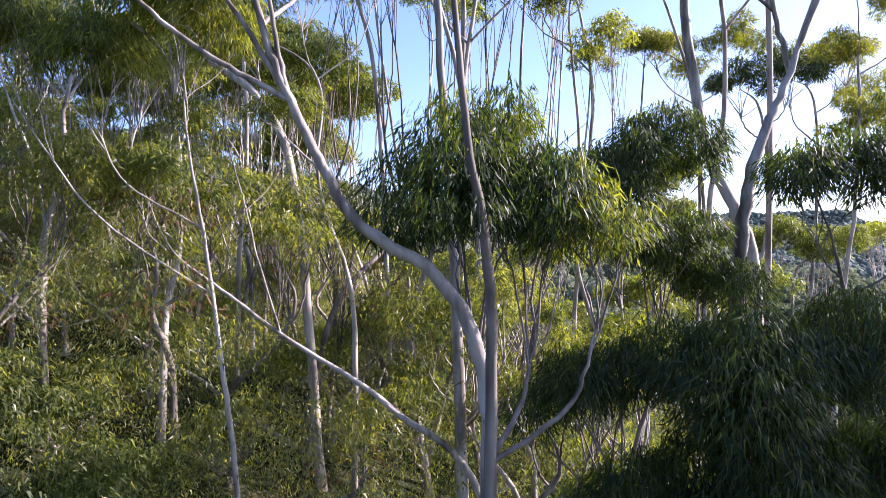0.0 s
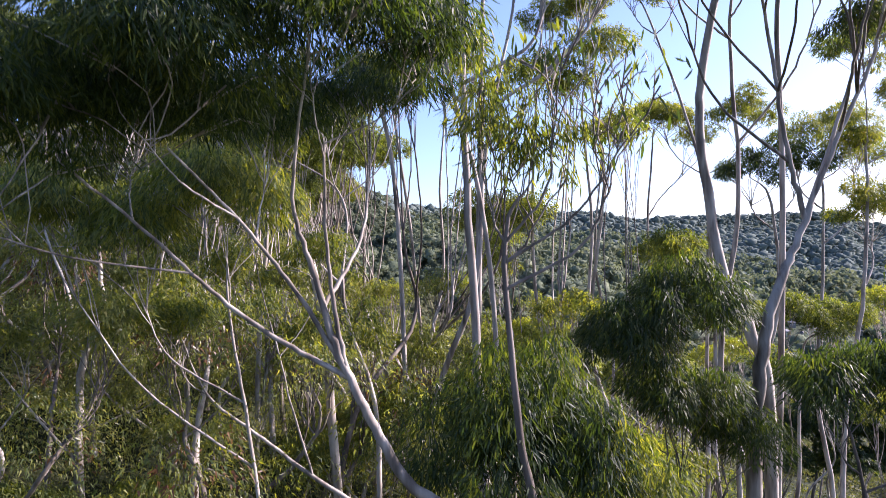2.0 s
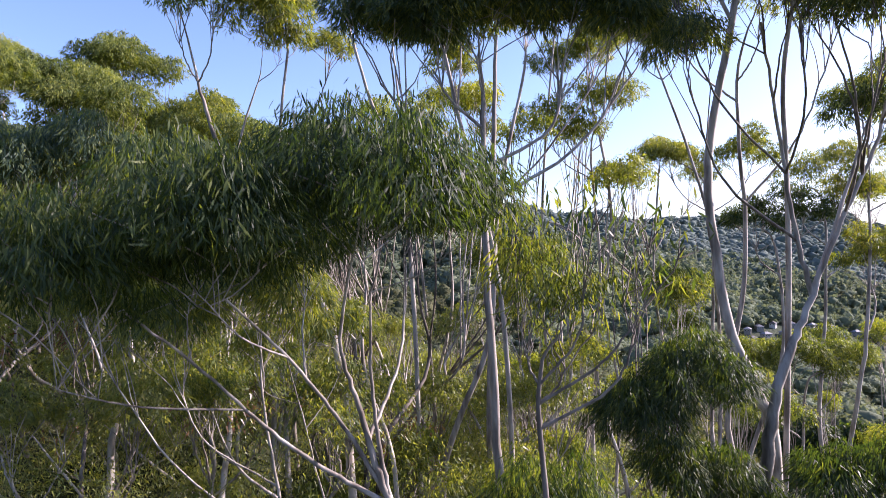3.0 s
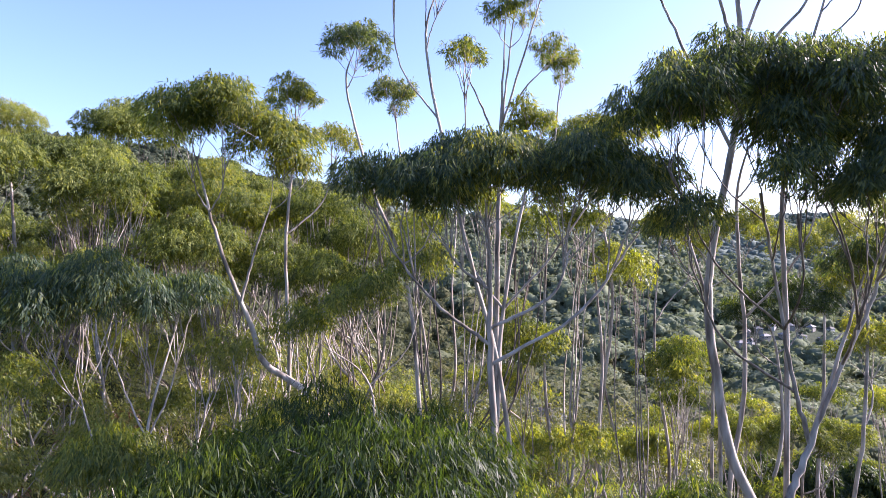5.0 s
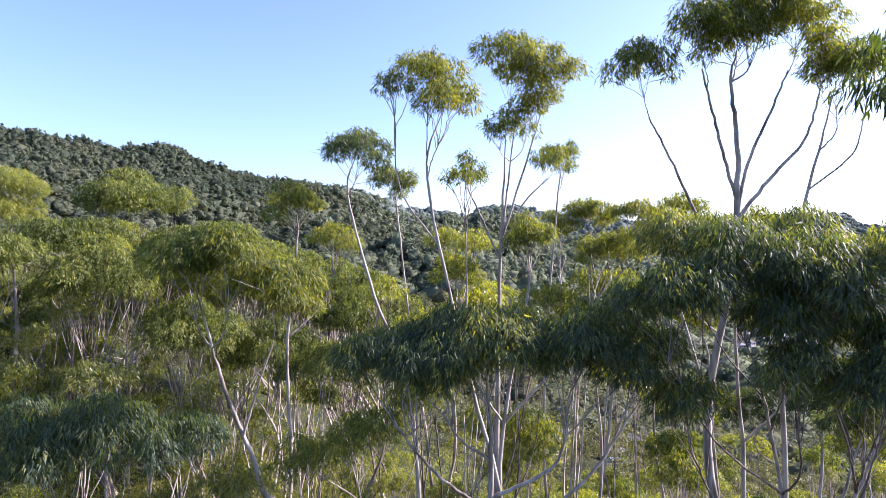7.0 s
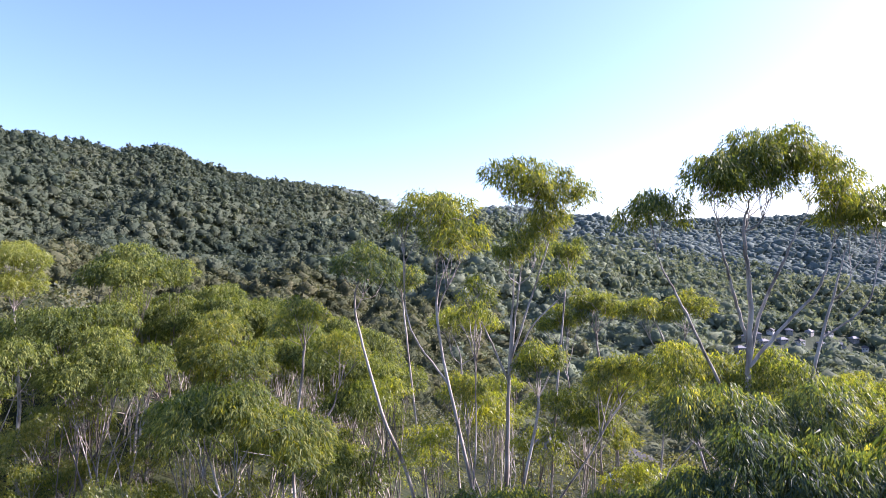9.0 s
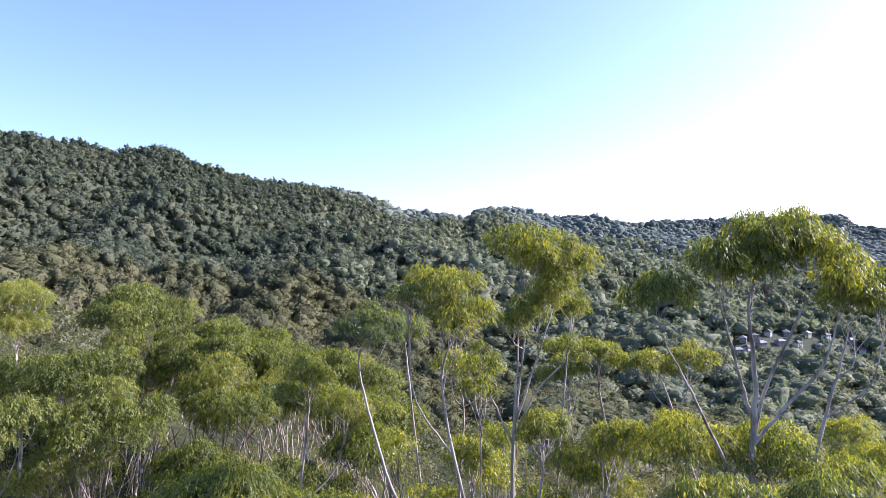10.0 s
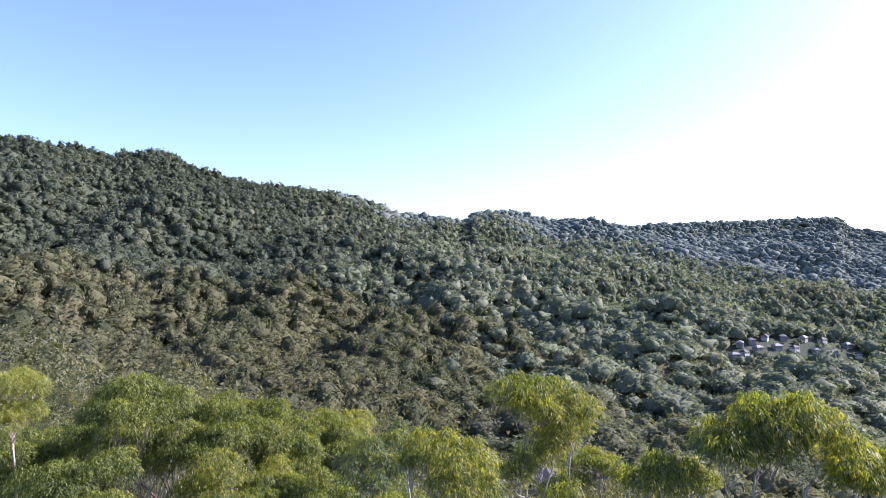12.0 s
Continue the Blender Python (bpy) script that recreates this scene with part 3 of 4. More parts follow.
rim_kinds = [lobed_tree(wr, 1, 7, 1.0, 22, 0.11, 0.78) for _ in range(17)]
woods("upper_hillside_woods", "dense dark green forest below the escarpment rim", 16, 765, 1300, 12500, 13.0, rim_kinds, HILL, True, -0.08, bearings=(-1.0, -0.05))
woods("valley_side_woods", "haze-paled grey-green gum forest on the far valley side", 26, 765, 1300, 12500, 16.0, rim_kinds, HAZY_WOODS, True, -0.12, bearings=(-0.05, 1.0), tall=1.0)
woods("far_woods", "haze-tinted blue-green forest on the far plateau slopes", 13, 1200, 2800, 52000, 21.0, [lobed_tree(wr, 1, 6, 0.6, 9, 0.085, 0.95) for _ in range(13)], HAZY_FAR_WOODS, True, -0.2, tall=1.0)

# ---- the gum trees that the camera climbs past ----
DEEP = "tall slender gum tree with pale smooth bark and drooping dark leaves"
LIT = "slender gum tree with pale bark and domed tufts of olive leaves"


def g(x, y, z=None):
    return (x, y, gz_at(x, y) - 0.05 if z is None else z)


def stem(x, y, top, lean=(0, 0)):
    """Trunk points from the ground to a top, with a lean at the foot and a slow bend."""
    rng = np.random.default_rng(int(abs(x * 131 + y * 977 + top[2] * 53)))
    h = top[2] - gz_at(top[0], top[1])
    bx, by = top[0] + lean[0] + rng.normal(0, 0.05 * h), top[1] + lean[1] + rng.normal(0, 0.03 * h)
    b = g(bx, by)
    sway = rng.normal(0, 0.022 * h, (3, 2))
    f = lambda u, k: (bx + (top[0] - bx) * u**1.4 + sway[k, 0], by + (top[1] - by) * u**1.4 + sway[k, 1], b[2] + (top[2] - b[2]) * u)
    return [b, f(0.28, 0), f(0.52, 1), f(0.76, 2), top]


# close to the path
# sun and shade by leaf colour: GUM on the lit tufts, darker leaves elsewhere
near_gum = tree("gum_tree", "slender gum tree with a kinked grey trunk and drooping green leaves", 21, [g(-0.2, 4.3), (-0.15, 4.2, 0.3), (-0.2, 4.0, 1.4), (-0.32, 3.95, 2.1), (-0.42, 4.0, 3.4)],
     [(-0.28, 4.75, 1.78, 0.80, 0.75, 0.84, 1), (0.24, 4.7, 1.58, 0.62, 0.6, 0.74, 1), (-0.1, 3.9, 4.75, 0.42, 0.4, 0.36, 4), (0.38, 3.85, 4.55, 0.42, 0.4, 0.36, 4), (0.3, 3.9, 4.2, 0.36, 0.34, 0.3, 4), (-0.5, 4.0, 4.2, 0.42, 0.40, 0.45, 4), (-0.22, 4.0, 4.0, 0.36, 0.34, 0.4, 4), (0.66, 4.5, 1.45, 0.34, 0.36, 0.55, 1)], 0.05, SHADED_GUM, BROWN_BARK, density=13000, length=0.11, width=0.0125, fine=True, droop=0.85, sparse=(2, 3, 4), bright=GUM, lit=(5, 6, 7))
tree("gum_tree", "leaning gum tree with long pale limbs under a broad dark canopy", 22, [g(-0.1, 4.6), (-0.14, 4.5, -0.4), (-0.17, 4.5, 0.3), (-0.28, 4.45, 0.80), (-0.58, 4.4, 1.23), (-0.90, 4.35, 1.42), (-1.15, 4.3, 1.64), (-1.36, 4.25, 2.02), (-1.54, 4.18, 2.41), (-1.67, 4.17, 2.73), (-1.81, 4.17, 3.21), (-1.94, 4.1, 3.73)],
     [(-1.7, 3.6, 4.9, 0.95, 0.9, 0.5, 33), (-2.75, 3.5, 4.58, 1.05, 0.95, 0.5, 23.5), (-3.75, 3.5, 4.28, 1.0, 0.9, 0.48, 14.8), (-1.05, 3.8, 4.8, 0.5, 0.5, 0.4, 33), (-3.2, 4.3, 4.45, 1.0, 0.8, 0.48, 14), (-2.5, 5.4, 4.72, 0.85, 0.7, 0.4, 22.5), (-1.5, 5.1, 4.78, 0.6, 0.55, 0.36, 9.5)], 0.068, SHADED_GUM, BARK, density=11000, length=0.105, width=0.0115, fine=True, droop=0.85, steep=0.2,
     forks=[[(-1.54, 4.18, 2.41), (-2.02, 4.17, 2.67), (-2.34, 4.15, 2.89), (-2.61, 4.1, 3.13), (-3.07, 4.05, 3.56), (-3.5, 3.9, 3.95)],
            [(-1.54, 4.18, 2.41), (-1.81, 4.17, 2.86), (-2.08, 4.17, 3.24), (-2.40, 4.1, 3.64), (-2.75, 3.9, 4.05)],
            [(-1.54, 4.18, 2.41), (-1.64, 4.17, 2.84), (-1.70, 4.12, 3.45), (-1.69, 4.0, 4.1)]])
tree("gum_tree", "low pale gum limb leaning over the undergrowth", 50, [g(0.5, 8.2), (-0.1, 8.1, -1.7), (-1.09, 8.0, -0.80), (-1.61, 8.0, -0.39), (-2.58, 8.0, 0.21), (-3.33, 8.0, 0.77), (-4.08, 8.0, 1.36)],
     [(-4.5, 8.1, 2.3, 0.6, 0.55, 0.42, 6), (-3.5, 8.2, 4.1, 0.6, 0.55, 0.4, 14), (-2.6, 8.3, 3.3, 0.55, 0.5, 0.36, 12), (-3.8, 8.0, 3.0, 0.5, 0.45, 0.34, 13)], 0.055, GUM, BARK, density=8000, length=0.13, width=0.024, rag=0.6, droop=0.7, steep=0.3,
     forks=[[(-2.65, 8.0, 0.26), (-2.96, 8.0, 1.29), (-3.1, 8.0, 1.89), (-3.33, 8.0, 2.71), (-3.48, 8.0, 3.45)]])
tree("young_gum", "pale sapling leaning low over the slope", 58, [g(-3.0, 11.6), (-4.04, 11.5, -1.9), (-5.1, 11.5, -1.12), (-5.76, 11.5, -0.75), (-6.9, 11.4, 0.16), (-7.4, 11.3, 0.7)],
     [(-7.6, 11.3, 1.5, 0.6, 0.55, 0.4, 5), (-6.4, 11.4, 1.1, 0.5, 0.5, 0.36, 4)], 0.055, OLIVE_GUM, BARK, density=6000, rag=0.6, droop=0.7, group="saplings on the slope")
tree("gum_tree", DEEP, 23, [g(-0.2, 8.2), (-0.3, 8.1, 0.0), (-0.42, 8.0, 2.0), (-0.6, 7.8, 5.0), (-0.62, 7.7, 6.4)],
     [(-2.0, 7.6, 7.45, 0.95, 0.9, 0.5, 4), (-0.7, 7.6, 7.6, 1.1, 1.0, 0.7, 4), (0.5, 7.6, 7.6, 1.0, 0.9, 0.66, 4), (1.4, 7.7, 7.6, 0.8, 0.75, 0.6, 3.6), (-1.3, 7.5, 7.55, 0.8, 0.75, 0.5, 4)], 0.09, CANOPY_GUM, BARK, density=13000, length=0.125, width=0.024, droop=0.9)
tree("gum_tree", "forked gum tree with grey limbs and a broad dark canopy", 24, [g(3.3, 8.2), (3.38, 8.1, 0.0), (3.42, 8.0, 1.75), (3.75, 8.1, 2.9), (4.15, 8.2, 3.76)],
     [(1.55, 6.8, 8.4, 0.798, 0.756, 0.52, 12.3), (2.5, 6.9, 8.82, 0.756, 0.714, 0.58, 12.8), (3.3, 6.7, 8.7, 0.84, 0.756, 0.6, 21.6), (4.3, 6.6, 8.55, 0.924, 0.84, 0.75, 22.3), (2.6, 8.4, 9.05, 0.924, 0.84, 0.5, 12.8), (4.1, 8.4, 8.9, 0.924, 0.84, 0.55, 21.6), (5.2, 7.4, 8.8, 0.84, 0.84, 0.65, 22.3), (1.95, 7.1, 7, 0.55, 0.5, 0.42, 12.8), (3, 6.5, 7.6, 0.5, 0.5, 0.4, 11.6), (3.9, 6.4, 7.35, 0.75, 0.7, 0.55, 22.3), (3.1, 6.9, 8.05, 0.75, 0.7, 0.5, 12.8), (4.4, 6.9, 7.8, 0.85, 0.8, 0.55, 21.6), (4.95, 8.2, 6.4, 0.52, 0.5, 0.36, 22.1), (5.4, 8.0, 7.1, 0.5, 0.5, 0.36, 22.5)], 0.125, CANOPY_GUM, BARK, density=12500, length=0.125, width=0.024, droop=0.9, rag=0.0, limb_bark=BROWN_BARK,
     forks=[[(4.15, 8.2, 3.76), (3.85, 8.1, 4.7), (3.5, 7.9, 6.1), (3.0, 7.4, 7.4)], [(4.15, 8.2, 3.76), (4.5, 8.1, 4.8), (4.95, 8.0, 6.0), (4.9, 7.5, 7.3)]])
tree("gum_tree", "gum tree with a broad sunlit yellow-green canopy", 51, stem(4.4, 11.2, (4.4, 11.0, 7.6), (0.5, 0)),
     [(3.2, 10.9, 9.25, 1.0, 0.9, 0.55, 4), (4.6, 10.5, 9.25, 1.1, 0.95, 0.55, 4), (5.7, 10.2, 8.8, 0.9, 0.85, 0.5, 3.3)], 0.08, GUM, BARK, density=7000, droop=0.75)
tree("gum_tree", LIT, 52, stem(2.4, 14.2, (2.4, 14.2, 6.8)), [(2.7, 14.2, 7.95, 0.95, 0.9, 0.55, 4), (1.5, 14.6, 7.7, 0.75, 0.7, 0.45, 4)], 0.07, GUM, BARK, density=6500, droop=0.7)
tree("gum_tree", LIT, 53, stem(5.4, 18.2, (5.4, 18.2, 6.4)), [(5.4, 18.0, 7.4, 0.9, 0.9, 0.5, 4), (6.8, 18.4, 6.7, 0.8, 0.8, 0.45, 3.3)], 0.07, GUM, BARK, density=6000, rag=0.6, droop=0.6)
tree("gum_tree", LIT, 54, stem(10.6, 18.4, (10.6, 18.4, 5.8)), [(11.2, 18.3, 7.1, 1.1, 1.0, 0.6, 4), (9.6, 18.0, 6.6, 0.9, 0.9, 0.5, 4), (12.4, 18.6, 6.2, 1.0, 0.9, 0.55, 4)], 0.09, GUM, BARK, density=5500, droop=0.6)
tree("gum_tree", "tall gum tree with a stout pale kinked trunk and umbrella crown", 25, [g(4.7, 10.0), (4.6, 10.0, 0.6), (4.3, 10.0, 1.9), (3.87, 10.2, 3.14), (3.58, 10.3, 5.2), (3.66, 10.4, 6.6), (3.95, 10.2, 8.5), (4.0, 10.1, 9.7), (3.9, 9.9, 11.0), (3.75, 9.8, 12.0)],
     [(4.05, 9.7, 13.15, 0.85, 0.85, 0.6, 9), (3.2, 9.6, 12.9, 0.72, 0.65, 0.5, 42.5), (4.85, 9.7, 12.95, 0.75, 0.7, 0.55, 23), (5.35, 9.8, 12.6, 0.5, 0.5, 0.42, 33), (2.2, 9.8, 12.25, 0.68, 0.65, 0.45, 13), (3.9, 9.9, 12.75, 0.85, 0.75, 0.45, 9)], 0.115, GUM, BARK, density=8600, droop=0.8, steep=0.15,
     forks=[[(3.95, 10.2, 8.4), (3.35, 10.2, 9.6), (2.75, 10.0, 10.7), (2.35, 9.9, 11.4)], [(4.0, 10.1, 9.7), (4.15, 10.0, 10.6), (4.5, 9.9, 11.5), (4.75, 9.8, 12.2)], [(4.0, 10.1, 9.6), (4.6, 10.0, 10.4), (5.1, 9.9, 11.0), (5.3, 9.8, 11.8)], [(3.98, 10.1, 10.0), (3.7, 10.0, 10.8), (3.4, 9.8, 11.6), (3.2, 9.7, 12.2)]])
tree("gum_tree", "slender gum tree with a small domed crown", 59, [g(5.1, 10.8), (5.15, 10.6, 4.0), (4.95, 10.4, 7.5), (5.07, 10.0, 9.5), (5.35, 9.9, 10.8)],
     [(5.6, 9.8, 12.2, 0.7, 0.65, 0.5, 4), (6.2, 9.9, 12.3, 0.65, 0.6, 0.48, 3.5)], 0.06, GUM, BARK, density=8600, droop=0.8, steep=0.3)
tree("gum_tree", DEEP, 26, stem(2.0, 7.8, (2.1, 7.9, 1.0)), [(1.55, 7.8, 2.0, 0.85, 0.8, 0.65, 4), (2.3, 7.9, 2.55, 0.9, 0.85, 0.65, 4), (2.2, 7.6, 1.3, 0.9, 0.8, 0.55, 3.2), (2.9, 7.8, 0.9, 0.8, 0.7, 0.5, 3.2)], 0.06, SHADED_GUM, BROWN_BARK, density=13500, length=0.125, width=0.02, droop=0.9)
tree("gum_tree", DEEP, 27, stem(2.2, 4.8, (2.2, 4.9, -0.6)), [(1.8, 4.8, 0.3, 1.0, 0.8, 0.55, 4), (2.7, 4.8, 0.4, 0.9, 0.8, 0.55, 4), (1.9, 4.9, -0.15, 0.8, 0.5, 0.4, 3), (0.8, 5.2, 0.05, 0.7, 0.6, 0.55, 3.3), (2.0, 4.7, -0.65, 1.1, 0.8, 0.5, 3), (3.1, 4.8, -0.5, 0.9, 0.8, 0.5, 3), (1.2, 4.9, -0.8, 0.8, 0.7, 0.5, 2.6)], 0.06, SHADED_GUM, BROWN_BARK, density=19000, length=0.115, width=0.015, droop=0.9)
tree("gum_tree", DEEP, 28, stem(3.3, 5.8, (3.3, 5.8, 1.1)), [(3.0, 5.7, 2.0, 0.7, 0.65, 0.35, 4), (3.9, 5.7, 2.1, 0.7, 0.7, 0.38, 4)], 0.05, SHADED_GUM, BROWN_BARK, density=14000, length=0.12, width=0.018)
tree("gum_tree", DEEP, 29, stem(2.2, 3.3, (2.3, 3.3, 8.9), (1.4, 0)), [(2.2, 3.2, 10.3, 0.65, 0.6, 0.6, 4)], 0.06, SHADED_GUM, BROWN_BARK, density=4200, length=0.125, width=0.018, fine=True)
tree("gum_tree", LIT, 30, stem(-3.3, 6.6, (-3.3, 6.6, 2.7), (0.9, 0.3)), [(-3.3, 6.6, 3.9, 1.0, 0.9, 0.5, 4), (-4.4, 6.8, 3.5, 0.7, 0.7, 0.45, 3.3), (-5.4, 6.9, 3.8, 0.8, 0.8, 0.5, 3.3)], 0.038, GUM, BARK, density=11000, length=0.13, width=0.022)
tree("gum_tree", "gum tree with a pale forked trunk and a flat dark canopy", 48, [g(-6.1, 8.8), (-6.2, 8.7, -0.9), (-6.28, 8.7, 0.3), (-6.2, 8.7, 1.65), (-5.95, 8.75, 2.4), (-6.05, 8.9, 3.6)],
     [(-6.9, 9.3, 5.95, 1.1, 1.0, 0.45, 5), (-8.3, 9.5, 6.0, 1.0, 0.9, 0.45, 12.5), (-5.7, 9.4, 5.75, 0.9, 0.8, 0.42, 5), (-7.6, 9.0, 5.6, 0.8, 0.8, 0.4, 12.5)], 0.085, CANOPY_GUM, BARK, density=9500, length=0.125, width=0.026, steep=0.4, forks=[[(-6.2, 8.7, 1.65), (-6.42, 8.75, 2.6), (-6.9, 8.9, 3.6), (-7.3, 9.1, 4.6)], [(-6.28, 8.7, 0.2), (-6.8, 8.75, 0.7), (-7.6, 8.9, 1.5)]])

tree("gum_tree", LIT, 56, stem(-2.6, 10.1, (-2.6, 10.1, 4.2), (0.6, 0)), [(-2.8, 9.8, 5.7, 0.85, 0.8, 0.5, 4), (-1.7, 10.4, 6.3, 0.75, 0.7, 0.45, 4), (-3.7, 10.2, 5.2, 0.7, 0.7, 0.45, 3.2)], 0.06, GUM, BARK, density=6500, droop=0.75, rag=0.4)

tree("gum_tree", LIT, 57, stem(-0.9, 19.2, (-0.9, 19.2, 7.9)), [(-1.3, 19.2, 9.25, 0.85, 0.8, 0.45, 4), (-0.3, 19.3, 9.2, 0.8, 0.75, 0.42, 4)], 0.07, GOLD, BARK, density=6000, droop=0.7)

# the tall heads in the middle distance
tree("gum_tree", "tall gum tree with several pale stems and high tufts", 31, [g(-0.2, 12.6), (-0.15, 12.5, 3), (-0.1, 12.4, 7), (-0.05, 12.4, 9.2), (0.05, 12.2, 11.6)],
     [(0.1, 11.9, 13.05, 0.8, 0.75, 0.58, 4), (1.05, 12.0, 12.75, 0.62, 0.6, 0.5, 42), (0.65, 12.0, 12.4, 0.6, 0.55, 0.5, 42), (0.45, 12.1, 11.8, 0.58, 0.55, 0.48, 11.8), (-0.15, 12.0, 11.55, 0.42, 0.42, 0.36, 11.5), (-0.75, 12.2, 10.8, 0.42, 0.4, 0.3, 32), (1.05, 12.3, 10.95, 0.48, 0.48, 0.32, 22), (0.6, 12.0, 12.95, 0.7, 0.65, 0.5, 42)], 0.085, GUM, BARK, density=7600, rag=0.6, droop=0.7, steep=0.2,
     forks=[[(-0.05, 12.4, 9.0), (0.1, 12.3, 10.5), (0.28, 12.1, 12.1)], [(-0.05, 12.4, 9.0), (0.4, 12.3, 10.0), (0.95, 12.3, 10.6)], [(-0.05, 12.4, 8.8), (-0.5, 12.3, 9.8), (-0.8, 12.2, 10.4)], [(-0.05, 12.4, 9.2), (0.5, 12.2, 11.0), (0.85, 12.1, 12.2)]])
tree("gum_tree", LIT, 32, [g(0.3, 11.4), (0.0, 11.2, 3), (-0.9, 10.9, 7), (-1.6, 10.7, 10.4)], [(-1.6, 10.7, 12.5, 0.78, 0.72, 0.42, 3), (-1.3, 10.5, 11.85, 0.78, 0.72, 0.42, 3), (-2.25, 10.8, 12.2, 0.38, 0.38, 0.3, 2.6), (-0.9, 10.9, 10.4, 0.4, 0.4, 0.3, 2)], 0.06, GUM, BARK, density=7600, rag=0.6, droop=0.7)
tree("gum_tree", LIT, 33, [g(-1.6, 13.2), (-2.0, 13.2, 5), (-2.9, 13.1, 8), (-3.5, 13.1, 10.3)], [(-3.3, 13.0, 11.35, 0.95, 0.8, 0.36, 3)], 0.06, CANOPY_GUM, BARK, rag=1.0, droop=0.6)
tree("gum_tree", LIT, 34, stem(-2.0, 16, (-2.6, 16.1, 10.1), (0.8, 0)), [(-2.7, 16.1, 10.95, 0.8, 0.75, 0.42, 4)], 0.06, CANOPY_GUM, BARK, rag=1.0, droop=0.6)
tree("gum_tree", LIT, 35, stem(1.6, 15.6, (1.8, 15.6, 10.6), (-0.6, 0)), [(1.9, 15.6, 11.5, 0.65, 0.6, 0.34, 4)], 0.06, GUM, BARK, rag=1.0, droop=0.6)
tree("gum_tree", LIT, 36, stem(2.8, 16.6, (2.9, 16.6, 9.0)), [(2.9, 16.6, 10.1, 0.85, 0.8, 0.5, 4), (1.9, 16.4, 9.6, 0.7, 0.7, 0.4, 3.2)], 0.08, GUM, BARK, rag=1.0, droop=0.6)
tree("gum_tree", LIT, 37, stem(4.4, 15.4, (4.4, 15.4, 9.2), (0.7, 0)), [(3.9, 15.4, 10.1, 0.7, 0.65, 0.36, 4), (5.0, 15.4, 10.2, 0.75, 0.65, 0.42, 4)], 0.07, GUM, BARK, rag=1.0, droop=0.6)
tree("gum_tree", LIT, 38, stem(-4.7, 13.2, (-4.7, 13.2, 9.2)), [(-4.7, 13.2, 10.1, 0.75, 0.7, 0.4, 4), (-3.9, 14.0, 9.35, 0.6, 0.6, 0.36, 3.2)], 0.07, GUM, BARK, rag=1.0, droop=0.6)
tree("gum_tree", "gum tree with pale forked limbs and a domed olive crown", 39, [g(-2.6, 10.4), (-3.0, 10.3, 2.2), (-3.53, 10.2, 3.8), (-4.48, 10.1, 4.6), (-4.72, 10.1, 5.23), (-5.11, 10.0, 6.25), (-5.4, 9.9, 7.3)],
     [(-5.55, 9.5, 8.7, 0.9, 0.85, 0.6, 6), (-4.9, 9.3, 8.85, 0.85, 0.8, 0.55, 6), (-4.2, 9.6, 8.45, 0.85, 0.8, 0.58, 12), (-3.9, 9.7, 8.0, 0.5, 0.5, 0.4, 12)], 0.085, GUM, BARK, density=10500, droop=0.7, steep=0.3,
     forks=[[(-4.9, 10.05, 5.7), (-4.6, 9.9, 6.6), (-4.3, 9.8, 7.4)]])
tree("gum_tree", LIT, 40, stem(0.5, 12.1, (0.5, 12.1, 8.2)), [(0.5, 12.1, 9.3, 0.65, 0.6, 0.45, 4), (2.3, 12.2, 9.1, 0.8, 0.75, 0.45, 3), (-1.0, 12.6, 8.6, 0.7, 0.6, 0.4, 3)], 0.08, GUM, BARK, rag=1.0, droop=0.6)
tree("gum_tree", LIT, 41, stem(6.7, 13.9, (6.7, 13.9, 4.4)), [(6.2, 13.9, 5.2, 0.8, 0.7, 0.4, 4), (7.3, 13.9, 5.4, 0.8, 0.7, 0.42, 4)], 0.08, SHADED_GUM, BARK, rag=1.0, droop=0.6)
tree("gum_tree", LIT, 42, stem(3.4, 16.4, (3.4, 16.4, 5.7)), [(3.4, 16.4, 6.5, 0.65, 0.6, 0.4, 4)], 0.06, GUM, BARK, rag=1.0, droop=0.6)
tree("gum_tree", LIT, 43, stem(6.4, 17.5, (6.6, 17.5, 6.2)), [(5.5, 17.5, 7.3, 1.0, 0.8, 0.36, 4), (7.8, 17.4, 7.3, 1.0, 0.9, 0.42, 4)], 0.08, GUM, BARK, rag=1.0, droop=0.6)
tree("gum_tree", LIT, 44, stem(9, 14, (8.9, 13.9, 5.6)), [(9.1, 14, 4.4, 0.95, 0.9, 0.5, 3.3), (8.8, 14.2, 5.9, 0.8, 0.8, 0.45, 4), (8.6, 13.5, 8.0, 0.9, 0.8, 0.5, 4), (9.7, 13.6, 7.0, 0.8, 0.8, 0.45, 4)], 0.08, GUM, BARK, rag=1.0, droop=0.6)
tree("gum_tree", LIT, 45, stem(8.7, 16, (8.7, 16, 0.8)), [(8.2, 16, 1.7, 1.0, 0.9, 0.5, 4), (9.4, 15.8, 1.4, 0.9, 0.9, 0.5, 4), (7.0, 15.9, 1.6, 0.8, 0.7, 0.45, 3.3)], 0.08, OLIVE_GUM, BARK, rag=1.0, droop=0.6)
tree("gum_tree", "gum tree with a rounded yellow-green crown on the hillside", 46, stem(-17, 21.2, (-17, 21.2, 9.3)), [(-17.0, 21.2, 11.1, 1.4, 1.3, 0.95, 4), (-16.9, 21.0, 10.2, 1.2, 1.1, 0.7, 4)], 0.09, GOLD, BARK, density=5200, droop=0.6)
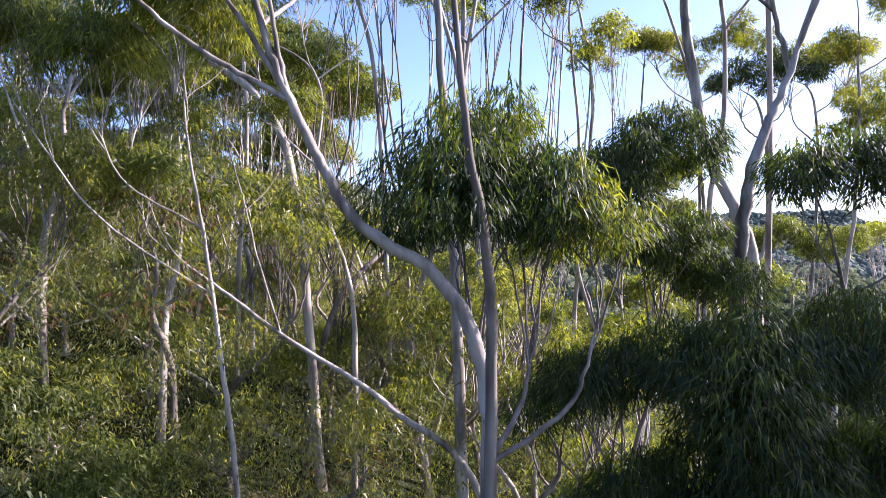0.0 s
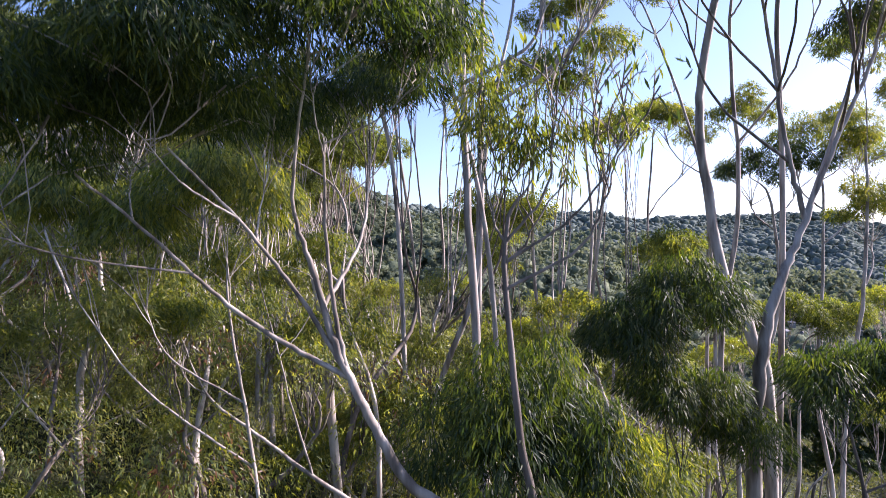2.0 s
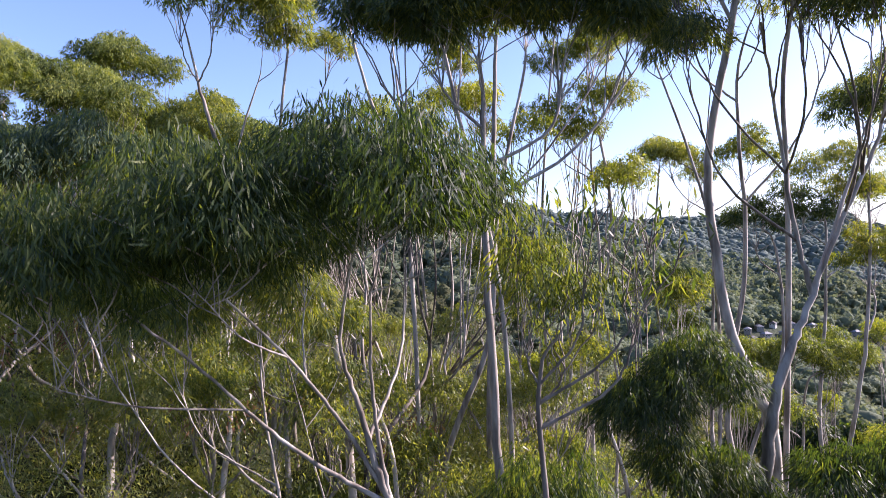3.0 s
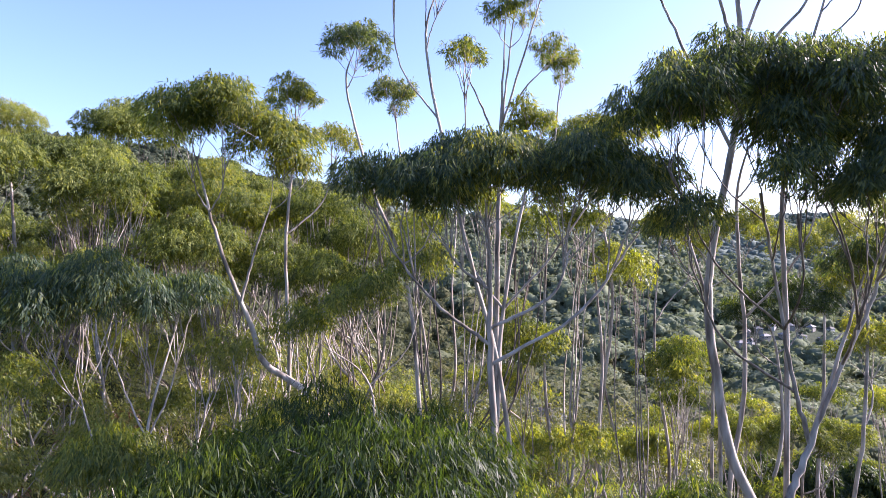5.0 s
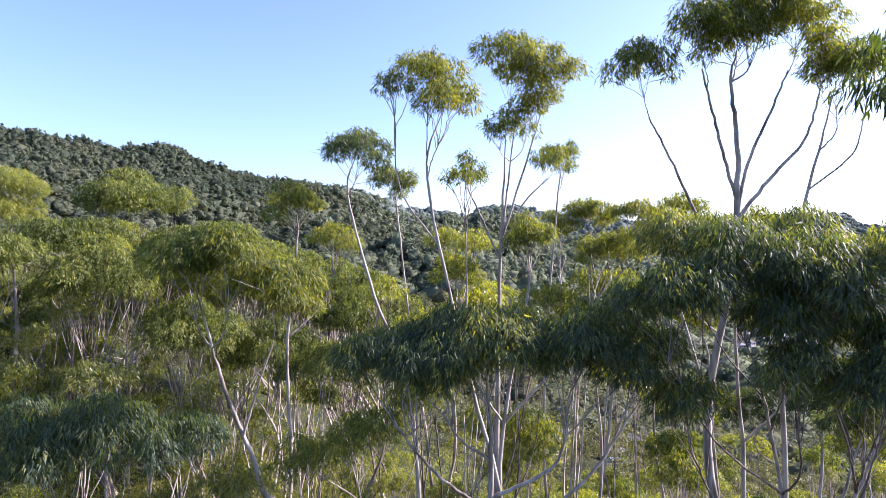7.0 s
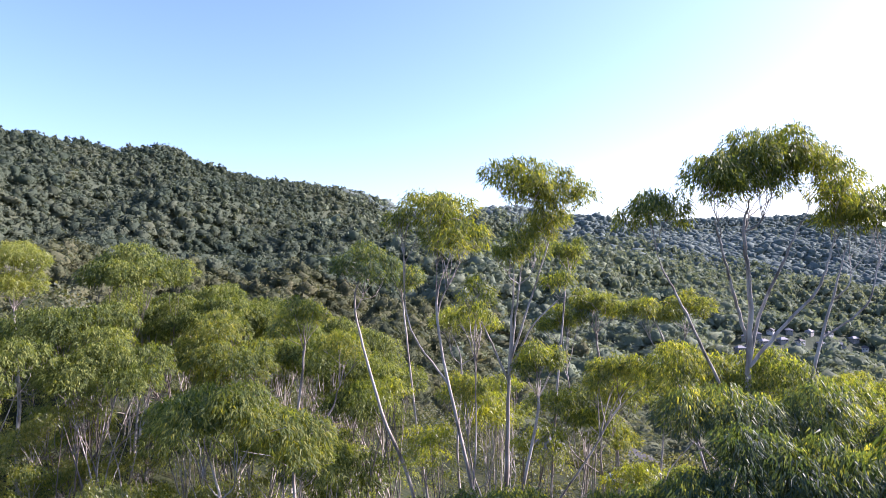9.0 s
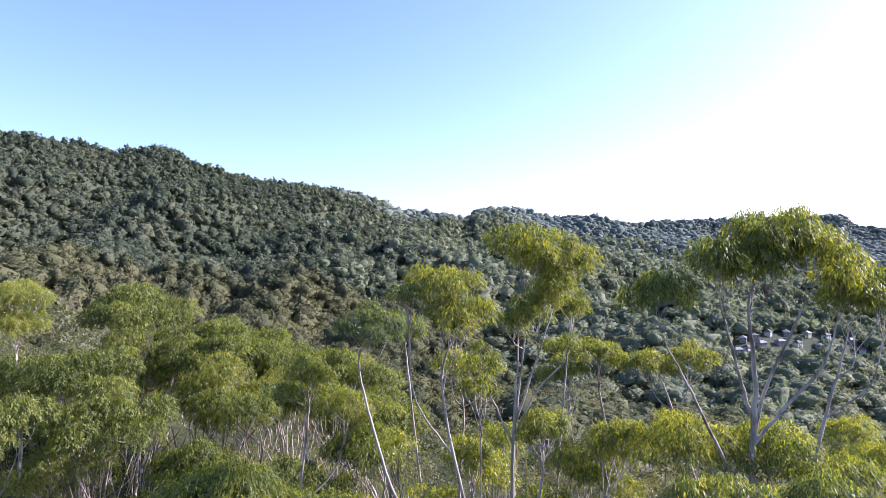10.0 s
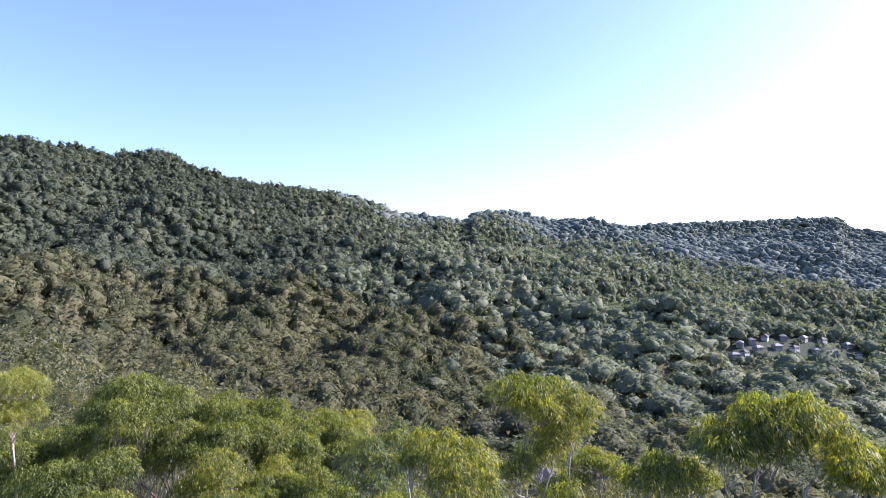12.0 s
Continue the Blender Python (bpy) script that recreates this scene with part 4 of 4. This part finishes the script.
# bushy gums in shade, which is put into their dark leaf colour
for k, (x, y) in enumerate([(15.8, 32.0), (18.3, 31.4), (20.8, 31.8), (23.2, 31.2), (25.6, 32.0)]):
    tree("gum_tree", "broad bushy gum lower on the slope, shade put into its dark leaves", 60 + k, stem(x, y, (x, y, -7.2)), [(x, y, -6.3, 1.9, 1.6, 1.8, 4), (x + 0.7, y - 1.0, -7.6, 1.6, 1.4, 1.2, 2.6)], 0.11, SHADED_GUM, BROWN_BARK, density=1300, length=0.26, width=0.085, twigs=0, droop=0.6)


# the crowd of young gums over the rise
def crowd(seed, spots, leaf, bark, lo, hi, density, fine=False, group="young gums on the rise", droop=0.75):
    rng = np.random.default_rng(seed)
    for x, y, top in spots:
        b = gz_at(x, y)
        h = top - b
        r = rng.uniform(lo, hi) * (0.75 if x > -7.5 and y < 21 and lo > 1 else 1)
        lean, bend = rng.normal(0, 0.2 * h, 2), rng.normal(0, 0.05 * h, 2)
        skin = BROWN_BARK if rng.random() < 0.4 else bark
        tufts = []
        many = int(rng.integers(6, 10)) if lo > 1 else int(rng.integers(3, 6))
        for i in range(many):
            a = i * 2.4 + rng.uniform(-0.5, 0.5)
            d = r * rng.uniform(0.45, 0.95) if i else 0
            tr = r * (rng.uniform(0.44, 0.66) if lo > 1 else rng.uniform(0.54, 0.86))
            tufts.append((x + d * math.cos(a), y + d * math.sin(a), top - 0.45 * tr - 0.4 * d - rng.uniform(0, 0.3 if i < 6 else 1.3) * r, tr, tr * rng.uniform(0.85, 1.0), tr * rng.uniform(0.55, 0.75), rng.choice([0.3, 0.6, 1.0, 1.6, 2.4, 3.0] if lo > 1 else [2.0, 2.4, 2.7, 3.0])))
        trunk = [(x - lean[0], y - lean[1], b - 0.05), (x - 0.7 * lean[0], y - 0.7 * lean[1], b + h * 0.3), (x - 0.35 * lean[0] + bend[0], y - 0.35 * lean[1] + bend[1], b + h * 0.45), (x - 0.1 * lean[0], y - 0.1 * lean[1], b + h * 0.62)]
        tree("young_gum", LIT, int(rng.integers(1e6)), trunk, tufts, rng.uniform(0.04, 0.075), leaf[int(rng.integers(len(leaf)))], skin, density=density * (1.3 - 0.02 * y) * 1.02, length=0.096 + 0.001 * y, width=0.025 + 0.0008 * y, fine=fine, group=group, twigs=0, kite=False, droop=droop, rag=-1.0 if lo > 1 else 0.0)


def scatter(seed, x0, x1, y0, y1, gap, tries):
    """Spots at least gap apart that lie ahead, within a wedge a little wider than the view."""
    rng = np.random.default_rng(seed)
    got = []
    for _ in range(tries):
        x, y = rng.uniform(x0, x1), rng.uniform(y0, y1)
        if abs(x + 1.2) < 0.74 * y + 2.5 and all((x - a) ** 2 + (y - b) ** 2 > gap**2 for a, b in got):
            got.append((x, y))
    return got, rng


spots, rng = scatter(5, -26, 1, 11, 33, 2.2, 4500)
thin_out = np.random.default_rng(55)
spots = [(x, y) for x, y in spots if (y > 12.5 or x < -8) and (x < -7.5 or y > 21 or thin_out.random() < 0.9) and not (-0.80 < (x + 1.3) / (y + 0.9) < -0.62 and y < 25) and not -0.13 < (x + 0.9) / (y + 0.4) < 0.07]
rise = [(x, y, min(1.2 - 0.37 * x + 0.255 * min(y, 27) + rng.normal(0, 0.5), 11.1 + 0.12 * min(0, x + 10) + rng.normal(0, 0.4)) - 0.3 * max(0, y - 21)) for x, y in spots]
crowd(6, rise, [OLIVE_GUM, OLIVE_GUM, OLIVE_GUM, GUM], BARK, 1.25, 1.85, 3700)
spots, rng = scatter(7, 1, 24, 16, 40, 3.2, 900)
spots = [(x, y) for x, y in spots if (x + 1.2) / (y + 0.7) < 0.53 or y > 34]
side = [(x, y, 6.2 - 0.4 * x - 0.12 * (y - 18) + rng.normal(0, 0.9)) for x, y in spots]


def valley_gap(trees):
    """Low trees only where the slope opens on the houses in the valley."""
    low = [(x, y, min(top, 7.0 - 0.31 * (y + 0.9)) if 0.11 < (x + 1.3) / (y + 0.9) < 0.35 else top) for x, y, top in trees]
    return [(x, y, top) for x, y, top in low if top > gz_at(x, y) + 2]


crowd(8, valley_gap(side), [GUM, GOLD, OLIVE_GUM], BARK, 0.7, 1.15, 3600)
# nearer trees block the sun here, so GOLD puts sunlight into the leaf colour
spots = [(-1.6, 12.8, 7.9), (-0.5, 13.4, 8.4), (0.9, 13.5, 7.6), (2.2, 14.5, 7.9), (-2.8, 15.0, 8.4), (3.2, 13.6, 6.6), (0.2, 16.5, 8.2)]
crowd(16, spots, [GOLD, OLIVE_GUM], BARK, 0.65, 0.95, 2600, droop=0.7)
# round yellow-green crowns where the slope drops into the valley
spots, rng = scatter(23, 0.5, 13, 12.5, 25, 2.9, 2500)
below = [(x, y, rng.uniform(1.2, 5.6) - 0.28 * (x - 3) - 0.1 * (y - 16)) for x, y in spots]
crowd(24, valley_gap(below), [GUM, GOLD, OLIVE_GUM, GUM], BARK, 0.6, 0.9, 2600, droop=0.7)
# unseen trees added beside and behind the camera, to shade those in view
spots = [(6.5, 6.6, 4.0), (7.6, 8.2, 4.0), (6.3, 5.2, 3.2), (8.8, 4.4, 5.2), (10.6, 6.6, 5.4), (12.4, 4.0, 5.0), (10.2, 1.4, 4.6), (4.6, -2.2, 4.2), (-5.2, -3.4, 5.4), (1.0, -5.2, 4.6), (-9.0, 1.0, 6.4), (7.2, -3.6, 4.8)]
crowd(14, spots, [SHADED_GUM, GUM], BARK, 1.0, 1.5, 1100)
# saplings at the foot of the rise
crowd(33, [(-5.5, 7.7, -0.35), (-6.3, 8.3, -0.1), (-4.7, 7.3, -0.9), (-6.9, 7.7, 0.2), (-5.6, 8.9, -0.2)], [OLIVE_GUM, GUM], BARK, 0.55, 0.75, 5200, group="saplings on the slope")


# the undergrowth between the stems
def grid(seed, x0, x1, y0, y1, gap):
    """Spots strewn about a grid, ahead, within a wedge a little wider than the view."""
    rng = np.random.default_rng(seed)
    x, y = np.meshgrid(np.arange(x0, x1, gap), np.arange(y0, y1, gap))
    x, y = (x + rng.uniform(-0.5, 0.5, x.shape) * gap).ravel(), (y + rng.uniform(-0.5, 0.5, y.shape) * gap).ravel()
    ok = np.abs(x + 1) < 0.74 * y + 2
    return np.stack([x[ok], y[ok]], 1)


def thicket(name, label, seed, spots, low, high, leaf, per, size=1.0):
    rng = np.random.default_rng(seed)
    pts, ways, faces = [], [], []
    for x, y in spots:
        z = gz_at(x, y) + low + (high - low) * rng.random() ** 1.3
        r = rng.uniform(0.45, 1.0)
        m = int(per * r * r + 10)
        sprigs = m // 7 + 3
        p, u = dome_points(rng, sprigs, np.array([x, y, z]), r, r * 0.75)
        own = rng.integers(0, sprigs, m)
        pts.append(p[own] + rng.normal(0, 0.06, (m, 3)) - [0, 0, 0.25] * rng.random((m, 1)))
        ways.append(unit(np.array([0, 0, -0.65]) + u[own] * [0.6, 0.6, 0.2] + rng.normal(0, 0.32, (m, 3))))
        faces.append(u[own] + [0, 0, 0.3])
    v, f = leaf_arrays(np.concatenate(pts), np.concatenate(ways), rng, 0.2 * size, 0.055 * size, False, False, np.concatenate(faces))
    return tagged(new(name, mesh_of(name, v, f, leaf)), label, "undergrowth", "", "stuff")


spots, rng = scatter(17, -17, 3, 7.0, 23, 1.45, 4500)
low = [(x, y, gz_at(x, y) + rng.uniform(1.6, 5.6)) for x, y in spots if not (x > -4.5 and y < 8)]
crowd(18, low, [SHRUB, SHRUB, GUM], BARK, 0.65, 1.1, 2100, group="saplings on the slope", droop=0.7)
spots, rng = scatter(19, -14, 2.5, 9.0, 21, 2.6, 3000)
middle = [(x, y, gz_at(x, y) + rng.uniform(4.2, 7.4)) for x, y in spots]
crowd(20, middle, [SHRUB, GUM, SHRUB], BARK, 0.6, 0.95, 1500, group="saplings on the slope", droop=0.7)
thicket("undergrowth", "tangled olive undergrowth on the slope", 72, grid(71, -20, 4, 4.8, 20, 0.72), 0.0, 2.2, SHRUB, 420, 0.44)
thicket("undergrowth", "olive foliage of saplings crowding between the pale stems", 93, grid(92, -19, 0.5, 7.0, 21, 1.25), 1.2, 4.9, SHRUB, 560, 0.44)
thicket("undergrowth", "green foliage of saplings between the stems", 95, grid(94, -17, 0, 6.8, 16, 1.8), 0.8, 4.4, GUM, 560, 0.44)
thicket("undergrowth", "low ferny scrub over the leaf litter", 83, grid(82, -13, 0, 4.5, 12, 0.5), 0.0, 0.35, SHRUB, 260, 0.36)
thicket("undergrowth", "olive shrubs higher up the slope", 78, grid(79, -28, 6, 18, 38, 1.15), 0.0, 3.4, SHRUB, 190, 0.9)
thicket("undergrowth", "dark green shrubs under the gum trees", 74, grid(73, 0, 10, 4.5, 20, 1.2), 0.0, 2.0, SHADED_GUM, 230, 0.85)
# the sun reaches these shrubs, so their shade is put into the colour
thicket("undergrowth", "lower slope shrubs with the shade put into dark green leaves", 85, [(x, y) for x, y in grid(84, 7, 28, 13, 34, 1.25) if (x + 1.2) / (y + 0.7) > 0.50], 0.0, 1.6, SHADED_GUM, 240, 0.9)
thicket("dry_undergrowth", "russet dead foliage hanging among the shrubs", 76, grid(75, -13, -2, 7.5, 13, 2.1), 1.0, 4.0, DRY, 200, 0.7)
thicket("undergrowth", "shrubs where the slope falls away", 81, [(x, y) for x, y in grid(80, 3, 26, 9, 46, 1.3) if (x + 1.2) / (y + 0.7) < 0.53 or y > 34], 0.0, 2.6, GUM, 200, 1.0)


# ---- houses down in the valley ----
def plain(name, col, rough=0.7, metal=0.0, speck=3.0, amount=0.25):
    m, n, links, bsdf, out = nodes_of(name)
    geo = n.new("ShaderNodeNewGeometry")
    tex = n.new("ShaderNodeTexNoise")
    tex.inputs["Scale"].default_value, tex.inputs["Detail"].default_value = speck, 5
    links.new(geo.outputs["Position"], tex.inputs["Vector"])
    lo, hi = [c * (1 - amount) for c in col], [min(1.0, c * (1 + amount)) for c in col]
    links.new(ramp(n, links, tex.outputs["Fac"], [(0.3, lo), (0.7, hi)]), bsdf.inputs["Base Color"])
    bsdf.inputs["Roughness"].default_value, bsdf.inputs["Metallic"].default_value = rough, metal
    return m


BRICK = plain("weathered_brick", (0.15, 0.115, 0.10))
STUCCO = plain("cream_plaster", (0.22, 0.21, 0.195))
GREY_ROOF = plain("grey_metal_roof", (0.060, 0.062, 0.068), 0.8)
PALE_ROOF = plain("pale_metal_roof", (0.20, 0.20, 0.21), 0.65)
DARK_ROOF = plain("dark_tile_roof", (0.045, 0.043, 0.045), 0.75)
WHITE = plain("white_paint", (0.75, 0.75, 0.73), 0.5, amount=0.08)
PALE_WALL = plain("pale_weatherboard", (0.42, 0.42, 0.41), 0.6, amount=0.1)
GLASS = plain("dark_window_glass", (0.03, 0.035, 0.04), 0.08, amount=0.1)
SILVER = plain("silver_car_paint", (0.32, 0.34, 0.37), 0.3, 0.6, amount=0.05)
RUBBER = plain("tyre_rubber", (0.02, 0.02, 0.02), 0.8)


def box(x0, x1, y0, y1, z0, z1):
    v = [(x, y, z) for z in (z0, z1) for x, y in ((x0, y0), (x1, y0), (x1, y1), (x0, y1))]
    return v, [(0, 3, 2, 1), (4, 5, 6, 7), (0, 1, 5, 4), (1, 2, 6, 5), (2, 3, 7, 6), (3, 0, 4, 7)]


def block(name, dims, material, parent, label="", bevel=0.03):
    bm = bmesh.new()
    v, f = box(*dims)
    vs = [bm.verts.new(p) for p in v]
    for q in f:
        bm.faces.new([vs[k] for k in q])
    bmesh.ops.bevel(bm, geom=bm.edges[:], offset=bevel, segments=1, affect="EDGES")
    me = bpy.data.meshes.new(name)
    bm.to_mesh(me)
    bm.free()
    me.materials.append(material)
    ob = new(name, me)
    ob.parent = parent
    return tagged(ob, label)


def house(label, wall_mat, roof_mat, size, m):
    """A single-storey house with a hipped roof, windows and a door."""
    a, b, h = 6.2 * size, 4.4 * size, 2.7
    root = tagged(new("house"), label, "house", "houses in the valley")
    block("wall", (-a, a, -b, b, -3.0, h), wall_mat, root)
    bm = bmesh.new()
    e = 0.55
    lo = [bm.verts.new(p) for p in ((-a - e, -b - e, h), (a + e, -b - e, h), (a + e, b + e, h), (-a - e, b + e, h))]
    up = [bm.verts.new((p.co.x, p.co.y, h + 0.16)) for p in lo]
    ridge = [bm.verts.new((-a + b * 0.8, 0, h + 2.1)), bm.verts.new((a - b * 0.8, 0, h + 2.1))]
    bm.faces.new(lo[::-1])
    for k in range(4):
        bm.faces.new((lo[k], lo[(k + 1) % 4], up[(k + 1) % 4], up[k]))
    bm.faces.new((up[0], up[1], ridge[1], ridge[0]))
    bm.faces.new((up[1], up[2], ridge[1]))
    bm.faces.new((up[2], up[3], ridge[0], ridge[1]))
    bm.faces.new((up[3], up[0], ridge[0]))
    me = bpy.data.meshes.new("roof")
    bm.to_mesh(me)
    bm.free()
    me.materials.append(roof_mat)
    roof = new("roof", me)
    roof.parent = root
    block("chimney", (a * 0.3, a * 0.3 + 0.6, 0.8, 1.4, h + 0.8, h + 2.7), BRICK, roof)
    for x in (-0.62 * a, -0.15 * a, 0.68 * a):
        w = block("window", (x - 0.8, x + 0.8, -b - 0.06, -b + 0.1, 0.9, 2.1), WHITE, root, "white window frame")
        block("pane", (x - 0.7, x + 0.7, -b - 0.08, -b + 0.05, 1.0, 2.0), GLASS, w, "", 0.005)
    for y in (-0.5 * b, 0.5 * b):
        w = block("window", (-a - 0.06, -a + 0.1, y - 0.7, y + 0.7, 0.9, 2.1), WHITE, root, "white window frame")
        block("pane", (-a - 0.08, -a + 0.05, y - 0.6, y + 0.6, 1.0, 2.0), GLASS, w, "", 0.005)
    block("door", (0.28 * a, 0.28 * a + 0.9, -b - 0.05, -b + 0.1, 0.0, 2.05), GREY_ROOF, root)
    root.matrix_basis = m
    return root


def car(label, m):
    root = tagged(new("car"), label, "car")
    block("body", (-2.1, 2.1, -0.87, 0.87, 0.3, 0.95), SILVER, root, "", 0.14)
    cab = block("cabin", (-1.3, 0.9, -0.75, 0.75, 0.9, 1.45), SILVER, root, "", 0.22)
    for y in (-0.76, 0.76):
        block("window", (-1.05, 0.6, y - 0.02, y + 0.02, 1.0, 1.33), GLASS, cab, "", 0.01)
    for x in (-1.3, 1.3):
        for y in (-0.8, 0.8):
            bm = bmesh.new()
            bmesh.ops.create_cone(bm, cap_ends=True, segments=14, radius1=0.32, radius2=0.32, depth=0.22, matrix=Matrix.Translation((x, y, 0.32)) @ Matrix.Rotation(radians(90), 4, "X"))
            me = bpy.data.meshes.new("wheel")
            bm.to_mesh(me)
            bm.free()
            me.materials.append(RUBBER)
            ob = new("wheel", me)
            ob.parent = root
    root.matrix_basis = m
    return root


looks = [("brick house with a dark tiled hip roof among gum trees", BRICK, DARK_ROOF), ("cream plastered house with a grey metal roof", STUCCO, GREY_ROOF)]
for (x, y, turn, size), (label, wall_mat, roof_mat) in zip(NEAR_HOUSES, looks):
    house(label, wall_mat, roof_mat, size, pose(x, y, gz_at(x, y) + 0.6, 0, 0, turn))
car("silver car parked beside a house in the valley", pose(27.6, 102.5, gz_at(27.6, 102.5) + 0.05, 0, 0, 15))
pale_house = house("small cream house with a pale metal roof in the valley", STUCCO, PALE_ROOF, 0.75, pose(0, 0, 0))
dark_house = house("small pale house with a dark roof in the valley", PALE_WALL, DARK_ROOF, 0.7, pose(0, 0, 0))
for i, (b, far, turn) in enumerate(TOWN):
    x, y = far * math.sin(b), far * math.cos(b)
    m = pose(x, y, gz_at(x, y) + 1.6, 0, 0, turn)
    kind_of = dark_house if i % 3 == 2 else pale_house
    if i in (0, 2):
        kind_of.matrix_basis = m
    else:
        copy_thing(kind_of, m)
